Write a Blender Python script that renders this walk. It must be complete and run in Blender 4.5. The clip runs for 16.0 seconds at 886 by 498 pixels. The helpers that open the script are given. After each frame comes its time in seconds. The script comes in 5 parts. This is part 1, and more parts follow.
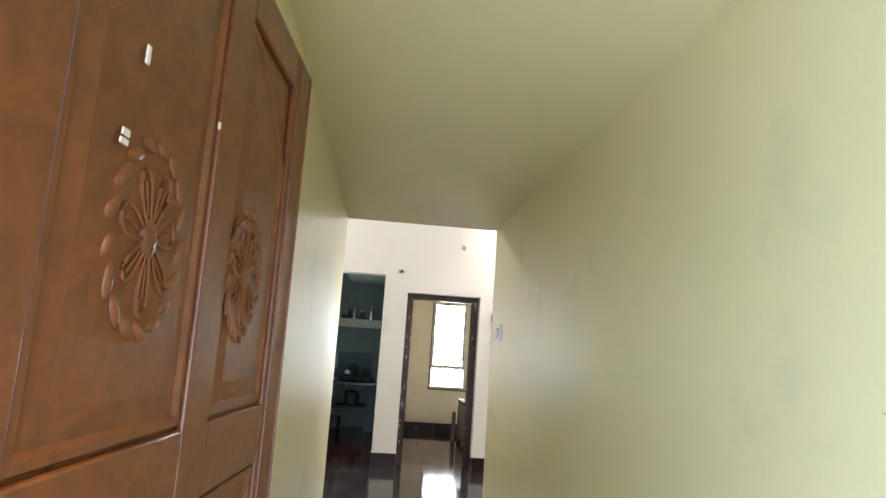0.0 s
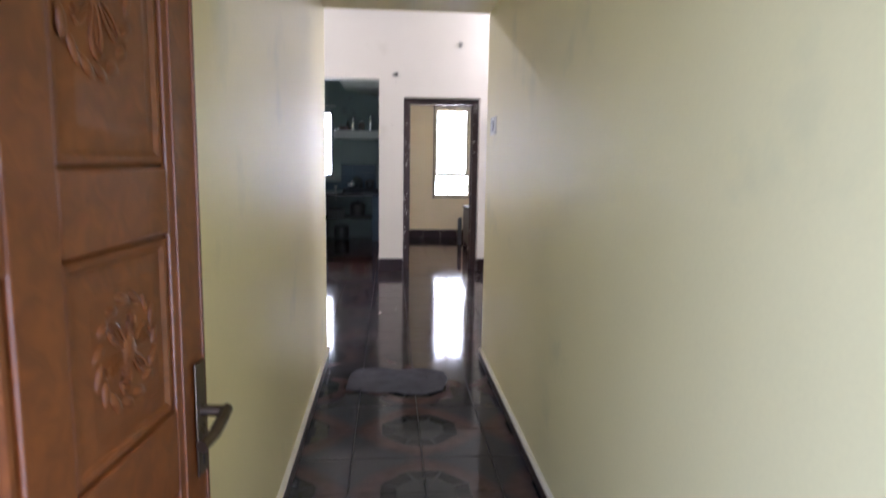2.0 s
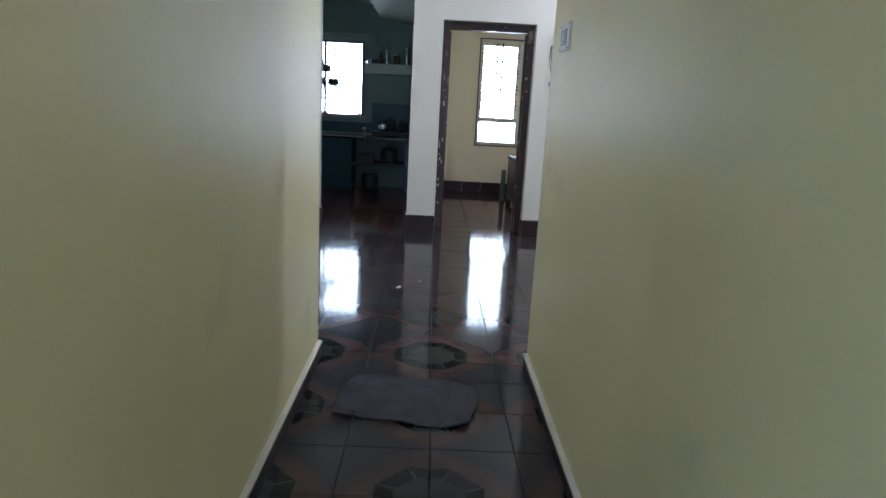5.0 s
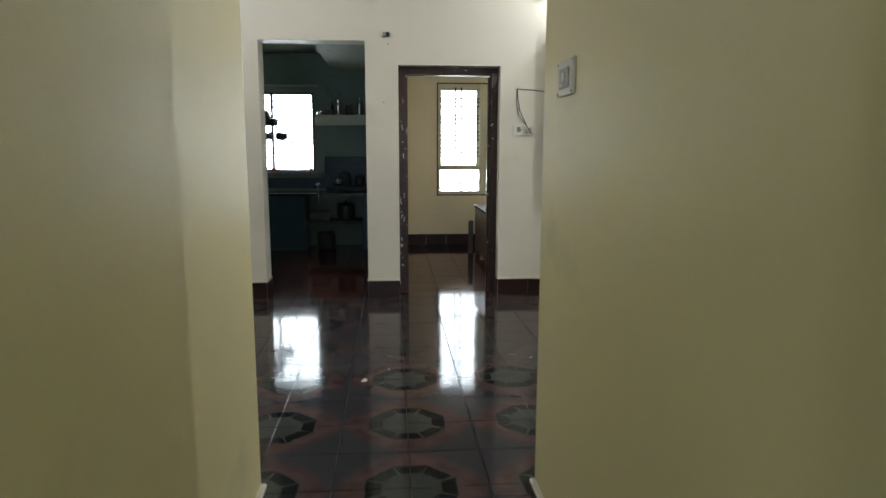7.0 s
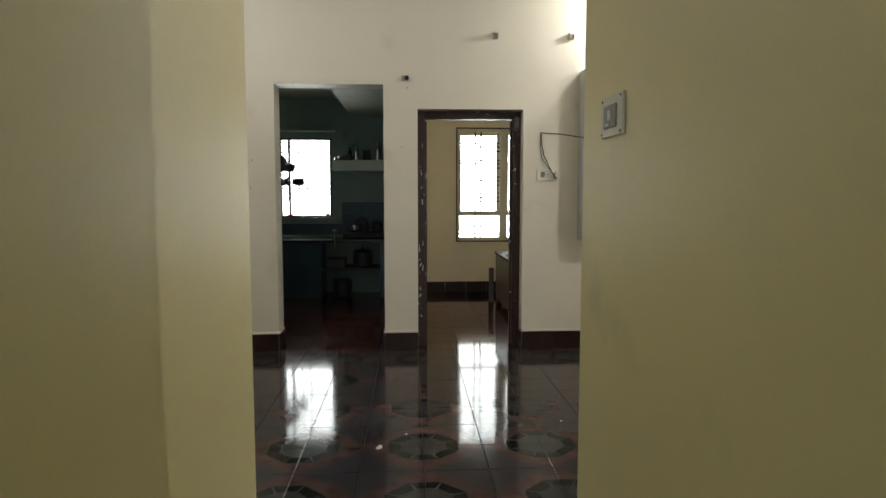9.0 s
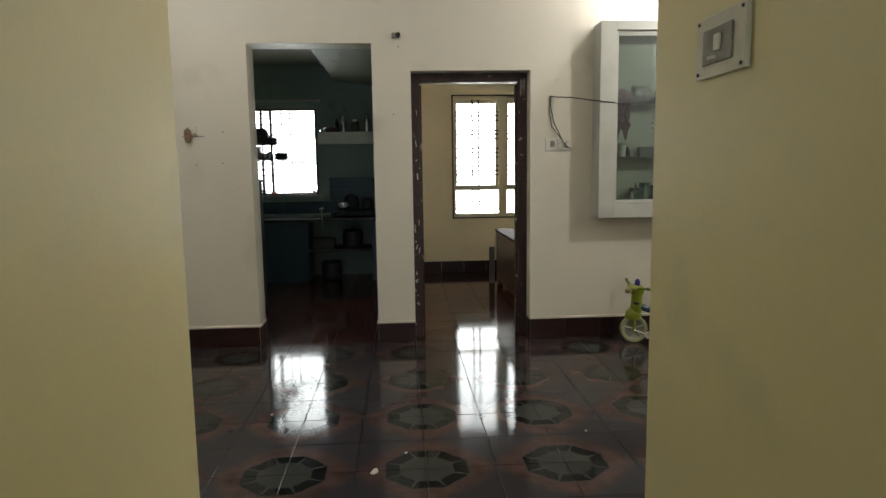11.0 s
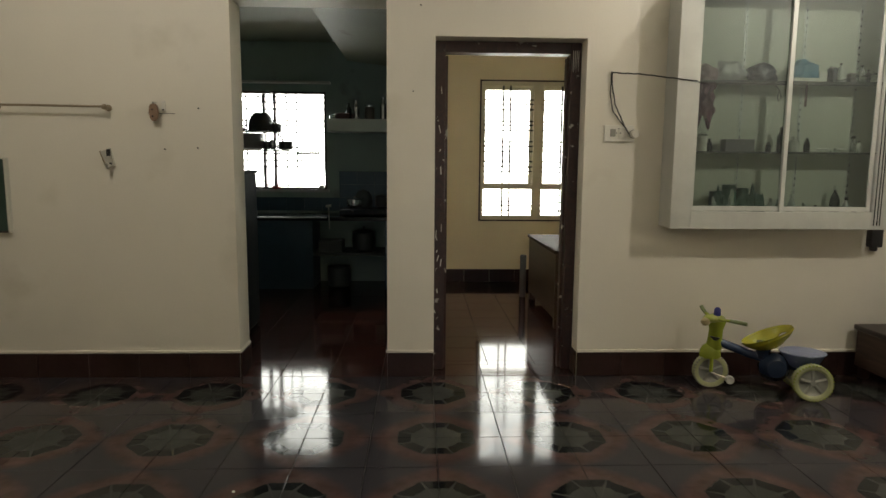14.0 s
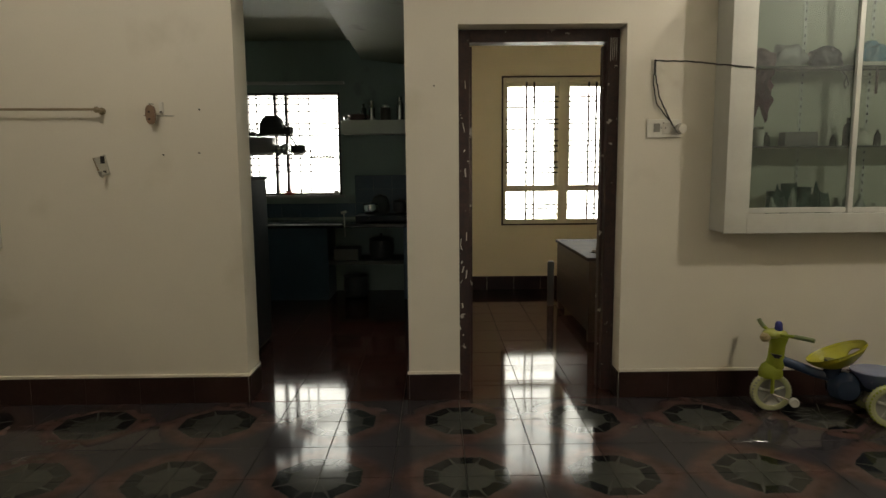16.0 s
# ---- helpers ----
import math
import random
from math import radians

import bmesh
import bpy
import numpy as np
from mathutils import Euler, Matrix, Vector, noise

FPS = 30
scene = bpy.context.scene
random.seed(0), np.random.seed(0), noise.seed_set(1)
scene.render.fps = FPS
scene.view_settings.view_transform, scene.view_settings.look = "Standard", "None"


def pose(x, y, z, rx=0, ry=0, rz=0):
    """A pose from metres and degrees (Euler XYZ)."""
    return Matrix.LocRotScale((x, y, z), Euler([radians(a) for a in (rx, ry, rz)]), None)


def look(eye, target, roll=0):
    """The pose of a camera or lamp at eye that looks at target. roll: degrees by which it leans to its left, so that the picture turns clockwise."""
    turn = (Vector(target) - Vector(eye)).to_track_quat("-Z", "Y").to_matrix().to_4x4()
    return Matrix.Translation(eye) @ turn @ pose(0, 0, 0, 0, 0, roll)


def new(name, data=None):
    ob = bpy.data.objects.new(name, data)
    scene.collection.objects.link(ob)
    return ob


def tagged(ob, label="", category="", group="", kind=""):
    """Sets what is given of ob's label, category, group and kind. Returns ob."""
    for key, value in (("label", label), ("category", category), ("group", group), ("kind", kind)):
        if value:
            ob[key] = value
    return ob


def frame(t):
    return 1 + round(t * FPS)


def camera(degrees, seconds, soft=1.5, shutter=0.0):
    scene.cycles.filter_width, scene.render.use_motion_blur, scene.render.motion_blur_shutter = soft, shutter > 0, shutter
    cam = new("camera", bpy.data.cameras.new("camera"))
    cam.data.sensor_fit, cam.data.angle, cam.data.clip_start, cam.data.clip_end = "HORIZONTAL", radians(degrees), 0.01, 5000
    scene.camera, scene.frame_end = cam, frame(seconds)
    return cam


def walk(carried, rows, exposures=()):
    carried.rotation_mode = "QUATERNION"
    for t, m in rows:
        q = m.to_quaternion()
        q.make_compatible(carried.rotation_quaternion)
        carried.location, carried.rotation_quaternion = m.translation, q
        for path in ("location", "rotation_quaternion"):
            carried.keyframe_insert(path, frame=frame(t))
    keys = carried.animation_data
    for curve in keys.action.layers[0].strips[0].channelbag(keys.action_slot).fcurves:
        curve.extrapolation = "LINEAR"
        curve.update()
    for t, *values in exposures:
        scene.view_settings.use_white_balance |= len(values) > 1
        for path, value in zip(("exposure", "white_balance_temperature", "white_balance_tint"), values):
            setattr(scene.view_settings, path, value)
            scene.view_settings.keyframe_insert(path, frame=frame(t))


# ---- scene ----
cam = camera(69.6, 16.0, shutter=0.4)
PATH = [
    (0, (0.118, -0.157, 1.462), (0.287, 1.813, 1.764), 3.9),
    (0.5, (0.160, -0.226, 1.454), (0.366, 1.746, 1.713), 0.4),
    (1, (0.155, -0.192, 1.465), (0.488, 1.774, 1.615), 0.4),
    (1.5, (0.167, -0.151, 1.462), (0.574, 1.805, 1.543), 0.2),
    (2, (0.238, 0.028, 1.365), (0.405, 2.002, 1.088), 0.9),
    (2.5, (0.311, 0.248, 1.291), (0.418, 2.194, 0.839), 2.6),
    (3, (0.285, 0.479, 1.33), (0.555, 2.392, 0.815), 6.0),
    (3.5, (0.259, 0.574, 1.317), (0.467, 2.523, 0.92), 4.0),
    (4, (0.298, 0.793, 1.274), (0.286, 2.77, 0.972), 5.8),
    (4.5, (0.35, 1.063, 1.273), (0.378, 3.012, 0.823), 3.4),
    (6.8, (0.324, 1.825, 1.32), (0.425, 3.798, 1.009), 3.2),
    (7, (0.321, 1.964, 1.35), (0.483, 3.934, 1.045), 0.1),
    (7.5, (0.285, 2.1, 1.373), (0.389, 4.078, 1.099), 0.6),
    (8, (0.286, 2.21, 1.387), (0.334, 4.192, 1.126), 2.1),
    (8.5, (0.32, 2.271, 1.369), (0.415, 4.252, 1.107), 0.8),
    (9, (0.315, 2.248, 1.361), (0.424, 4.238, 1.193), -0.0),
    (9.2, (0.322, 2.281, 1.358), (0.412, 4.271, 1.182), 0.4),
    (11.3, (0.282, 2.893, 1.362), (0.417, 4.872, 1.11), -0.9),
    (11.5, (0.275, 2.914, 1.362), (0.389, 4.904, 1.192), -0.2),
    (12, (0.31, 3.071, 1.351), (0.395, 5.062, 1.174), -0.4),
    (12.5, (0.295, 3.256, 1.339), (0.545, 5.231, 1.147), 0.6),
    (13, (0.235, 3.412, 1.341), (0.43, 5.391, 1.123), 0.1),
    (13.5, (0.265, 3.631, 1.323), (0.374, 5.617, 1.113), -0.6),
    (14, (0.304, 3.864, 1.328), (0.38, 5.846, 1.071), 0.5),
    (14.5, (0.295, 4.051, 1.324), (0.489, 6.03, 1.113), 0.0),
    (15, (0.227, 4.177, 1.327), (0.374, 6.16, 1.116), -1.1),
    (15.5, (0.248, 4.223, 1.338), (0.291, 6.209, 1.104), -0.5),
    (16, (0.267, 4.241, 1.328), (0.29, 6.225, 1.078), -0.5),
]
# the clip's own exposure and white balance drift: seconds, stops, kelvin, tint
EXPOSURES = [(0.0, 1.12, 5850, 13), (0.5, 1.13, 5950, 9), (1.0, 0.97, 6000, 17), (1.5, 0.70, 5500, 24), (2.0, 0.96, 5550, 26), (2.5, 1.06, 5200, 22), (3.0, 1.06, 5700, 21), (3.5, 0.95, 5250, 19), (4.0, 0.85, 4900, 17),
             (4.5, 0.66, 4900, 15), (7.0, 0.22, 5800, 7), (9.0, 0.0, 6400, 8), (11.5, -0.12, 6350, 9), (12.5, -0.25, 6500, 9), (14.0, -0.22, 6900, 9), (16.0, -0.46, 7250, 9)]
walk(cam, [(t, look(eye, target, roll)) for t, eye, target, roll in PATH], EXPOSURES)

# ---- world, sun, lamps ----
SUN_ELEV, SUN_TURN = radians(52), radians(160)
world = bpy.data.worlds.new("sky")
scene.world = world
world.use_nodes = True
wn, wl = world.node_tree.nodes, world.node_tree.links
sky = wn.new("ShaderNodeTexSky")
sky.sky_type, sky.sun_disc = "NISHITA", False
sky.sun_elevation, sky.sun_rotation = SUN_ELEV, SUN_TURN
sky.dust_density = 3.0
wn["Background"].inputs["Strength"].default_value = 0.14
wl.new(sky.outputs["Color"], wn["Background"].inputs["Color"])
sun = new("sun", bpy.data.lights.new("sun", "SUN"))
sun.data.energy, sun.data.angle, sun.data.color = 1.2, radians(10), (1.0, 0.95, 0.88)
sun.matrix_world = look((0, 0, 30), (-0.21, 0.58, 29.2))


def point_lamp(name, at, watts, radius, color):
    ob = new(name, bpy.data.lights.new(name, "POINT"))
    ob.data.energy, ob.data.shadow_soft_size, ob.data.color = watts, radius, color
    ob.location = at
    return ob


# hanging bulbs at the hall's east and west sides, and a bulb on the wall over the cabinet
LAMP_A, LAMP_B, LAMP_C = (3.27, 5.93, 2.72), (-1.40, 6.10, 3.02), (2.22, 7.55, 2.93)
point_lamp("bulb_light", LAMP_A, 60, 0.035, (1.0, 0.96, 0.89))
point_lamp("bulb_light", LAMP_B, 38, 0.03, (1.0, 0.96, 0.89))
point_lamp("bulb_light", LAMP_C, 31, 0.035, (1.0, 0.97, 0.92))


def sky_panel(name, at, target, w, h, watts):
    """Sky light that enters by an opening."""
    ob = new(name, bpy.data.lights.new(name, "AREA"))
    ob.data.shape, ob.data.size, ob.data.size_y, ob.data.energy = "RECTANGLE", w, h, watts
    ob.data.color = (0.70, 0.85, 1.0)
    ob.matrix_world = look(at, target)
    return ob


sky_panel("porch_sky_light", (-0.42, -0.92, 0.97), (0.80, 1.35, 0.87), 1.75, 1.8, 54)

# ---- materials ----
def nodes_of(name):
    m = bpy.data.materials.new(name)
    m.use_nodes = True
    return m, m.node_tree.nodes, m.node_tree.links, m.node_tree.nodes["Principled BSDF"]


def surface(name, color, rough=0.6, metal=0.0, vary=0.12, big=1.5, fine=60.0, bump=0.1, dirt=None, dirt_at=0.62, spec=0.5, coat=0.0, rough_vary=0.1):
    """A plain surface with drifting tone, fine grain and, where dirt is given, stains."""
    m, n, l, b = nodes_of(name)
    geo = n.new("ShaderNodeNewGeometry")
    n1, n2 = n.new("ShaderNodeTexNoise"), n.new("ShaderNodeTexNoise")
    n1.inputs["Scale"].default_value, n1.inputs["Detail"].default_value = big, 5
    n2.inputs["Scale"].default_value, n2.inputs["Detail"].default_value = fine, 4
    for q in (n1, n2):
        l.new(geo.outputs["Position"], q.inputs["Vector"])
    ramp = n.new("ShaderNodeValToRGB")
    lo, hi = [c * (1 - vary) for c in color], [min(1, c * (1 + vary)) for c in color]
    ramp.color_ramp.elements[0].position, ramp.color_ramp.elements[1].position = 0.3, 0.7
    ramp.color_ramp.elements[0].color, ramp.color_ramp.elements[1].color = (*lo, 1), (*hi, 1)
    mixv = n.new("ShaderNodeMath")
    mixv.operation = "MULTIPLY_ADD"
    mixv.inputs[1].default_value = 0.25
    l.new(n2.outputs["Fac"], mixv.inputs[0])
    sc = n.new("ShaderNodeMath")
    sc.operation = "MULTIPLY"
    sc.inputs[1].default_value = 0.75
    l.new(n1.outputs["Fac"], sc.inputs[0])
    l.new(sc.outputs[0], mixv.inputs[2])
    l.new(mixv.outputs[0], ramp.inputs["Fac"])
    col = ramp.outputs["Color"]
    if dirt:
        n3 = n.new("ShaderNodeTexNoise")
        n3.inputs["Scale"].default_value, n3.inputs["Detail"].default_value = big * 2.3, 8
        l.new(geo.outputs["Position"], n3.inputs["Vector"])
        r3 = n.new("ShaderNodeValToRGB")
        r3.color_ramp.elements[0].position, r3.color_ramp.elements[1].position = dirt_at, dirt_at + 0.16
        l.new(n3.outputs["Fac"], r3.inputs["Fac"])
        mx = n.new("ShaderNodeMix")
        mx.data_type = "RGBA"
        l.new(r3.outputs["Color"], mx.inputs[0])
        l.new(col, mx.inputs[6])
        mx.inputs[7].default_value = (*dirt, 1)
        col = mx.outputs[2]
    l.new(col, b.inputs["Base Color"])
    rr = n.new("ShaderNodeMapRange")
    rr.inputs["To Min"].default_value, rr.inputs["To Max"].default_value = max(0.02, rough - rough_vary), min(1, rough + rough_vary)
    l.new(n1.outputs["Fac"], rr.inputs["Value"])
    l.new(rr.outputs[0], b.inputs["Roughness"])
    b.inputs["Metallic"].default_value = metal
    b.inputs["Specular IOR Level"].default_value = spec
    b.inputs["Coat Weight"].default_value = coat
    b.inputs["Coat Roughness"].default_value = 0.08
    if bump:
        bp = n.new("ShaderNodeBump")
        bp.inputs["Strength"].default_value, bp.inputs["Distance"].default_value = bump, 0.004
        l.new(mixv.outputs[0], bp.inputs["Height"])
        l.new(bp.outputs["Normal"], b.inputs["Normal"])
    return m


def wood(name, dark, light, rough=0.3, coat=0.4, scale=(14, 1.2, 14), chips=None):
    m, n, l, b = nodes_of(name)
    tc, mp = n.new("ShaderNodeTexCoord"), n.new("ShaderNodeMapping")
    mp.inputs["Scale"].default_value = scale
    l.new(tc.outputs["Object"], mp.inputs["Vector"])
    nz = n.new("ShaderNodeTexNoise")
    nz.inputs["Scale"].default_value, nz.inputs["Detail"].default_value, nz.inputs["Distortion"].default_value = 2.0, 7, 1.2
    l.new(mp.outputs["Vector"], nz.inputs["Vector"])
    r = n.new("ShaderNodeValToRGB")
    r.color_ramp.elements[0].position, r.color_ramp.elements[1].position = 0.32, 0.68
    r.color_ramp.elements[0].color, r.color_ramp.elements[1].color = (*dark, 1), (*light, 1)
    l.new(nz.outputs["Fac"], r.inputs["Fac"])
    col = r.outputs["Color"]
    if chips:
        c = n.new("ShaderNodeTexNoise")
        c.inputs["Scale"].default_value, c.inputs["Detail"].default_value = 16, 6
        l.new(tc.outputs["Object"], c.inputs["Vector"])
        cr = n.new("ShaderNodeValToRGB")
        cr.color_ramp.elements[0].position, cr.color_ramp.elements[1].position = 0.66, 0.69
        l.new(c.outputs["Fac"], cr.inputs["Fac"])
        mx = n.new("ShaderNodeMix")
        mx.data_type = "RGBA"
        l.new(cr.outputs["Color"], mx.inputs[0])
        l.new(col, mx.inputs[6])
        mx.inputs[7].default_value = (*chips, 1)
        col = mx.outputs[2]
    l.new(col, b.inputs["Base Color"])
    b.inputs["Roughness"].default_value, b.inputs["Coat Weight"].default_value, b.inputs["Coat Roughness"].default_value = rough, coat, 0.15
    bp = n.new("ShaderNodeBump")
    bp.inputs["Strength"].default_value, bp.inputs["Distance"].default_value = 0.15, 0.002
    l.new(nz.outputs["Fac"], bp.inputs["Height"])
    l.new(bp.outputs["Normal"], b.inputs["Normal"])
    return m


TILE, TILE_D, TILE_X, TILE_Y = 0.3220, 0.3120, 0.392, 6.867


def patterned_tile(name):
    """Glazed floor tile: four tiles make an octagon medallion, dark stars lie between, on red-brown."""
    m, n, l, b = nodes_of(name)
    geo, sep = n.new("ShaderNodeNewGeometry"), n.new("ShaderNodeSeparateXYZ")
    l.new(geo.outputs["Position"], sep.inputs[0])

    def op(kind, a, c=None, d=None):
        q = n.new("ShaderNodeMath")
        q.operation = kind
        for k, v in enumerate((a, c, d)):
            if v is None:
                continue
            if isinstance(v, (int, float)):
                q.inputs[k].default_value = v
            else:
                l.new(v, q.inputs[k])
        return q.outputs[0]

    def cell(axis, origin, shift, size):
        f = op("FRACT", op("ADD", op("DIVIDE", op("SUBTRACT", sep.outputs[axis], origin), size * 2), 100.5 + shift))
        return op("ABSOLUTE", op("SUBTRACT", f, 0.5))

    wob = n.new("ShaderNodeTexNoise")
    wob.inputs["Scale"].default_value, wob.inputs["Detail"].default_value = 45, 4
    l.new(geo.outputs["Position"], wob.inputs["Vector"])
    jit = op("MULTIPLY", op("SUBTRACT", wob.outputs["Fac"], 0.5), 0.035)
    u, v = op("ADD", cell(0, TILE_X, 0.0, TILE), jit), op("ADD", cell(1, TILE_Y, 0.0, TILE_D), jit)
    oct_d = op("MAXIMUM", op("MAXIMUM", u, v), op("MULTIPLY", op("ADD", u, v), 0.72))
    u2, v2 = op("ADD", cell(0, TILE_X, 0.5, TILE), jit), op("ADD", cell(1, TILE_Y, 0.5, TILE_D), jit)
    star = op("ADD", op("POWER", u2, 0.75), op("POWER", v2, 0.75))

    def step(x, a, c):
        q = n.new("ShaderNodeMapRange")
        q.interpolation_type = "SMOOTHSTEP"
        q.inputs["From Min"].default_value, q.inputs["From Max"].default_value = a, c
        l.new(x, q.inputs["Value"])
        return q.outputs[0]

    cloud = n.new("ShaderNodeTexNoise")
    cloud.inputs["Scale"].default_value, cloud.inputs["Detail"].default_value = 9, 8
    l.new(geo.outputs["Position"], cloud.inputs["Vector"])
    base = n.new("ShaderNodeValToRGB")
    e = base.color_ramp.elements
    e[0].position, e[0].color = 0.35, (0.043, 0.025, 0.023, 1)
    e[1].position, e[1].color = 0.68, (0.094, 0.053, 0.046, 1)
    l.new(cloud.outputs["Fac"], base.inputs["Fac"])

    def mix(fac, a, c):
        q = n.new("ShaderNodeMix")
        q.data_type = "RGBA"
        l.new(fac, q.inputs[0])
        for k, v in ((6, a), (7, c)):
            if isinstance(v, tuple):
                q.inputs[k].default_value = (*v, 1)
            else:
                l.new(v, q.inputs[k])
        return q.outputs[2]

    col = mix(step(star, 0.76, 0.50), base.outputs["Color"], (0.034, 0.031, 0.036))
    col = mix(op("MULTIPLY", step(oct_d, 0.37, 0.30), 0.6), col, (0.066, 0.046, 0.043))
    # rim of dark wedges, cut by thin rays
    col = mix(step(oct_d, 0.295, 0.285), col, (0.042, 0.044, 0.040))
    ang = op("ABSOLUTE", op("SUBTRACT", op("FRACT", op("MULTIPLY", op("ARCTAN2", u, v), 8 / 6.2832)), 0.5))
    inner = op("SUBTRACT", oct_d, op("MAXIMUM", op("SUBTRACT", 0.295, op("MULTIPLY", ang, 1.5)), 0.185))
    rim = op("MULTIPLY", step(oct_d, 0.297, 0.283), step(inner, 0.0, 0.012))
    col = mix(rim, col, (0.009, 0.010, 0.011))
    ray = op("MULTIPLY", op("MULTIPLY", step(ang, 0.035, 0.015), step(oct_d, 0.295, 0.285)), 0.22)
    col = mix(ray, col, (0.09, 0.09, 0.085))
    l.new(col, b.inputs["Base Color"])
    b.inputs["Specular IOR Level"].default_value = 0.15
    rr = n.new("ShaderNodeMapRange")
    rr.inputs["To Min"].default_value, rr.inputs["To Max"].default_value = 0.05, 0.12
    l.new(cloud.outputs["Fac"], rr.inputs["Value"])
    l.new(rr.outputs[0], b.inputs["Roughness"])
    bp = n.new("ShaderNodeBump")
    bp.inputs["Strength"].default_value, bp.inputs["Distance"].default_value = 0.06, 0.003
    l.new(cloud.outputs["Fac"], bp.inputs["Height"])
    l.new(bp.outputs["Normal"], b.inputs["Normal"])
    return m


def clear_glass(name, tint=(0.9, 0.95, 0.93), rough=0.02):
    """Thin pane: mostly straight through, with the gloss of glass."""
    m, n, l, b = nodes_of(name)
    out = n["Material Output"]
    tr, gl, mx, fr = n.new("ShaderNodeBsdfTransparent"), n.new("ShaderNodeBsdfGlossy"), n.new("ShaderNodeMixShader"), n.new("ShaderNodeFresnel")
    tr.inputs["Color"].default_value = (*tint, 1)
    gl.inputs["Roughness"].default_value = rough
    fr.inputs["IOR"].default_value = 1.5
    l.new(fr.outputs[0], mx.inputs[0])
    l.new(tr.outputs[0], mx.inputs[1])
    l.new(gl.outputs[0], mx.inputs[2])
    l.new(mx.outputs[0], out.inputs["Surface"])
    return m


def glow(name, color, strength):
    m, n, l, b = nodes_of(name)
    b.inputs["Emission Color"].default_value, b.inputs["Emission Strength"].default_value = (*color, 1), strength
    return m


PAINT_HALL = surface("cream_wall_paint", (0.73, 0.69, 0.60), 0.5, vary=0.05, big=0.9, fine=90, bump=0.12, dirt=(0.62, 0.58, 0.48), dirt_at=0.62)
PAINT_CORR = surface("pale_yellow_wall_paint", (0.72, 0.64, 0.355), 0.5, vary=0.05, big=1.1, fine=80, bump=0.15, dirt=(0.60, 0.56, 0.33), dirt_at=0.62)
PAINT_CEIL = surface("cream_ceiling_paint", (0.71, 0.62, 0.335), 0.6, vary=0.04, big=0.8, fine=70, bump=0.1)
PAINT_WHITE = surface("white_ceiling_paint", (0.62, 0.60, 0.54), 0.6, vary=0.04)
PAINT_BED = surface("cream_bedroom_paint", (0.84, 0.735, 0.53), 0.5, vary=0.05)
PAINT_KITCHEN = surface("dull_green_kitchen_paint", (0.27, 0.34, 0.31), 0.6, vary=0.12, dirt=(0.17, 0.19, 0.16))
BLUE_TILE = surface("dark_blue_wall_tile", (0.030, 0.066, 0.100), 0.4, vary=0.15, big=5)
FLOOR_TILE = patterned_tile("patterned_floor_tile")
GROUT = surface("grey_tile_grout", (0.15, 0.14, 0.135), 0.8, vary=0.2, fine=120)
DARK_TILE = surface("dark_red_floor_tile", (0.052, 0.021, 0.017), 0.075, vary=0.3, big=4, fine=70, bump=0.03, spec=0.20, rough_vary=0.025)
SKIRT_TILE = surface("dark_brown_skirting_tile", (0.028, 0.014, 0.012), 0.38, vary=0.35, big=6, spec=0.25)
DOOR_WOOD = wood("red_brown_polished_wood", (0.098, 0.027, 0.005), (0.165, 0.049, 0.008), 0.42, 0.22)
FRAME_WOOD = wood("dark_brown_painted_frame", (0.022, 0.010, 0.009), (0.048, 0.018, 0.014), 0.55, 0.1, chips=(0.42, 0.38, 0.34))
BROWN_WOOD = wood("dark_stained_wood", (0.028, 0.014, 0.010), (0.058, 0.030, 0.021), 0.42, 0.15)
ALUMINIUM = surface("dull_aluminium", (0.52, 0.53, 0.50), 0.42, 0.2, vary=0.08, big=8, fine=150, bump=0.04)
STEEL = surface("stainless_steel", (0.60, 0.60, 0.60), 0.22, 1.0, vary=0.08, big=10)
BLACK_IRON = surface("black_iron", (0.018, 0.018, 0.018), 0.5, 0.3, vary=0.2)
BLACK_PLASTIC = surface("black_plastic", (0.015, 0.015, 0.016), 0.4, vary=0.2)
WHITE_PLASTIC = surface("white_plastic", (0.72, 0.70, 0.64), 0.35, vary=0.05, big=12)
CABINET_GLASS = clear_glass("greenish_cabinet_glass", (0.74, 0.80, 0.76), 0.50)


# ---- mesh helpers ----
def box(bm, x0, x1, y0, y1, z0, z1, bevel=0.0):
    r = bmesh.ops.create_cube(bm, size=1.0, matrix=Matrix.LocRotScale(((x0 + x1) / 2, (y0 + y1) / 2, (z0 + z1) / 2), None, (abs(x1 - x0), abs(y1 - y0), abs(z1 - z0))))
    if bevel:
        edges = list({e for v in r["verts"] for e in v.link_edges})
        bmesh.ops.bevel(bm, geom=edges, offset=bevel, segments=2, affect="EDGES", profile=0.5)
    return bm


def boxed(x0, x1, y0, y1, z0, z1, bevel=0.0):
    return box(bmesh.new(), x0, x1, y0, y1, z0, z1, bevel)


def rod(bm, a, c, r, seg=10, r2=None):
    a, c = Vector(a), Vector(c)
    d = c - a
    m = Matrix.Translation((a + c) / 2) @ d.to_track_quat("Z", "Y").to_matrix().to_4x4()
    bmesh.ops.create_cone(bm, cap_ends=True, segments=seg, radius1=r, radius2=r if r2 is None else r2, depth=d.length, matrix=m)
    return bm


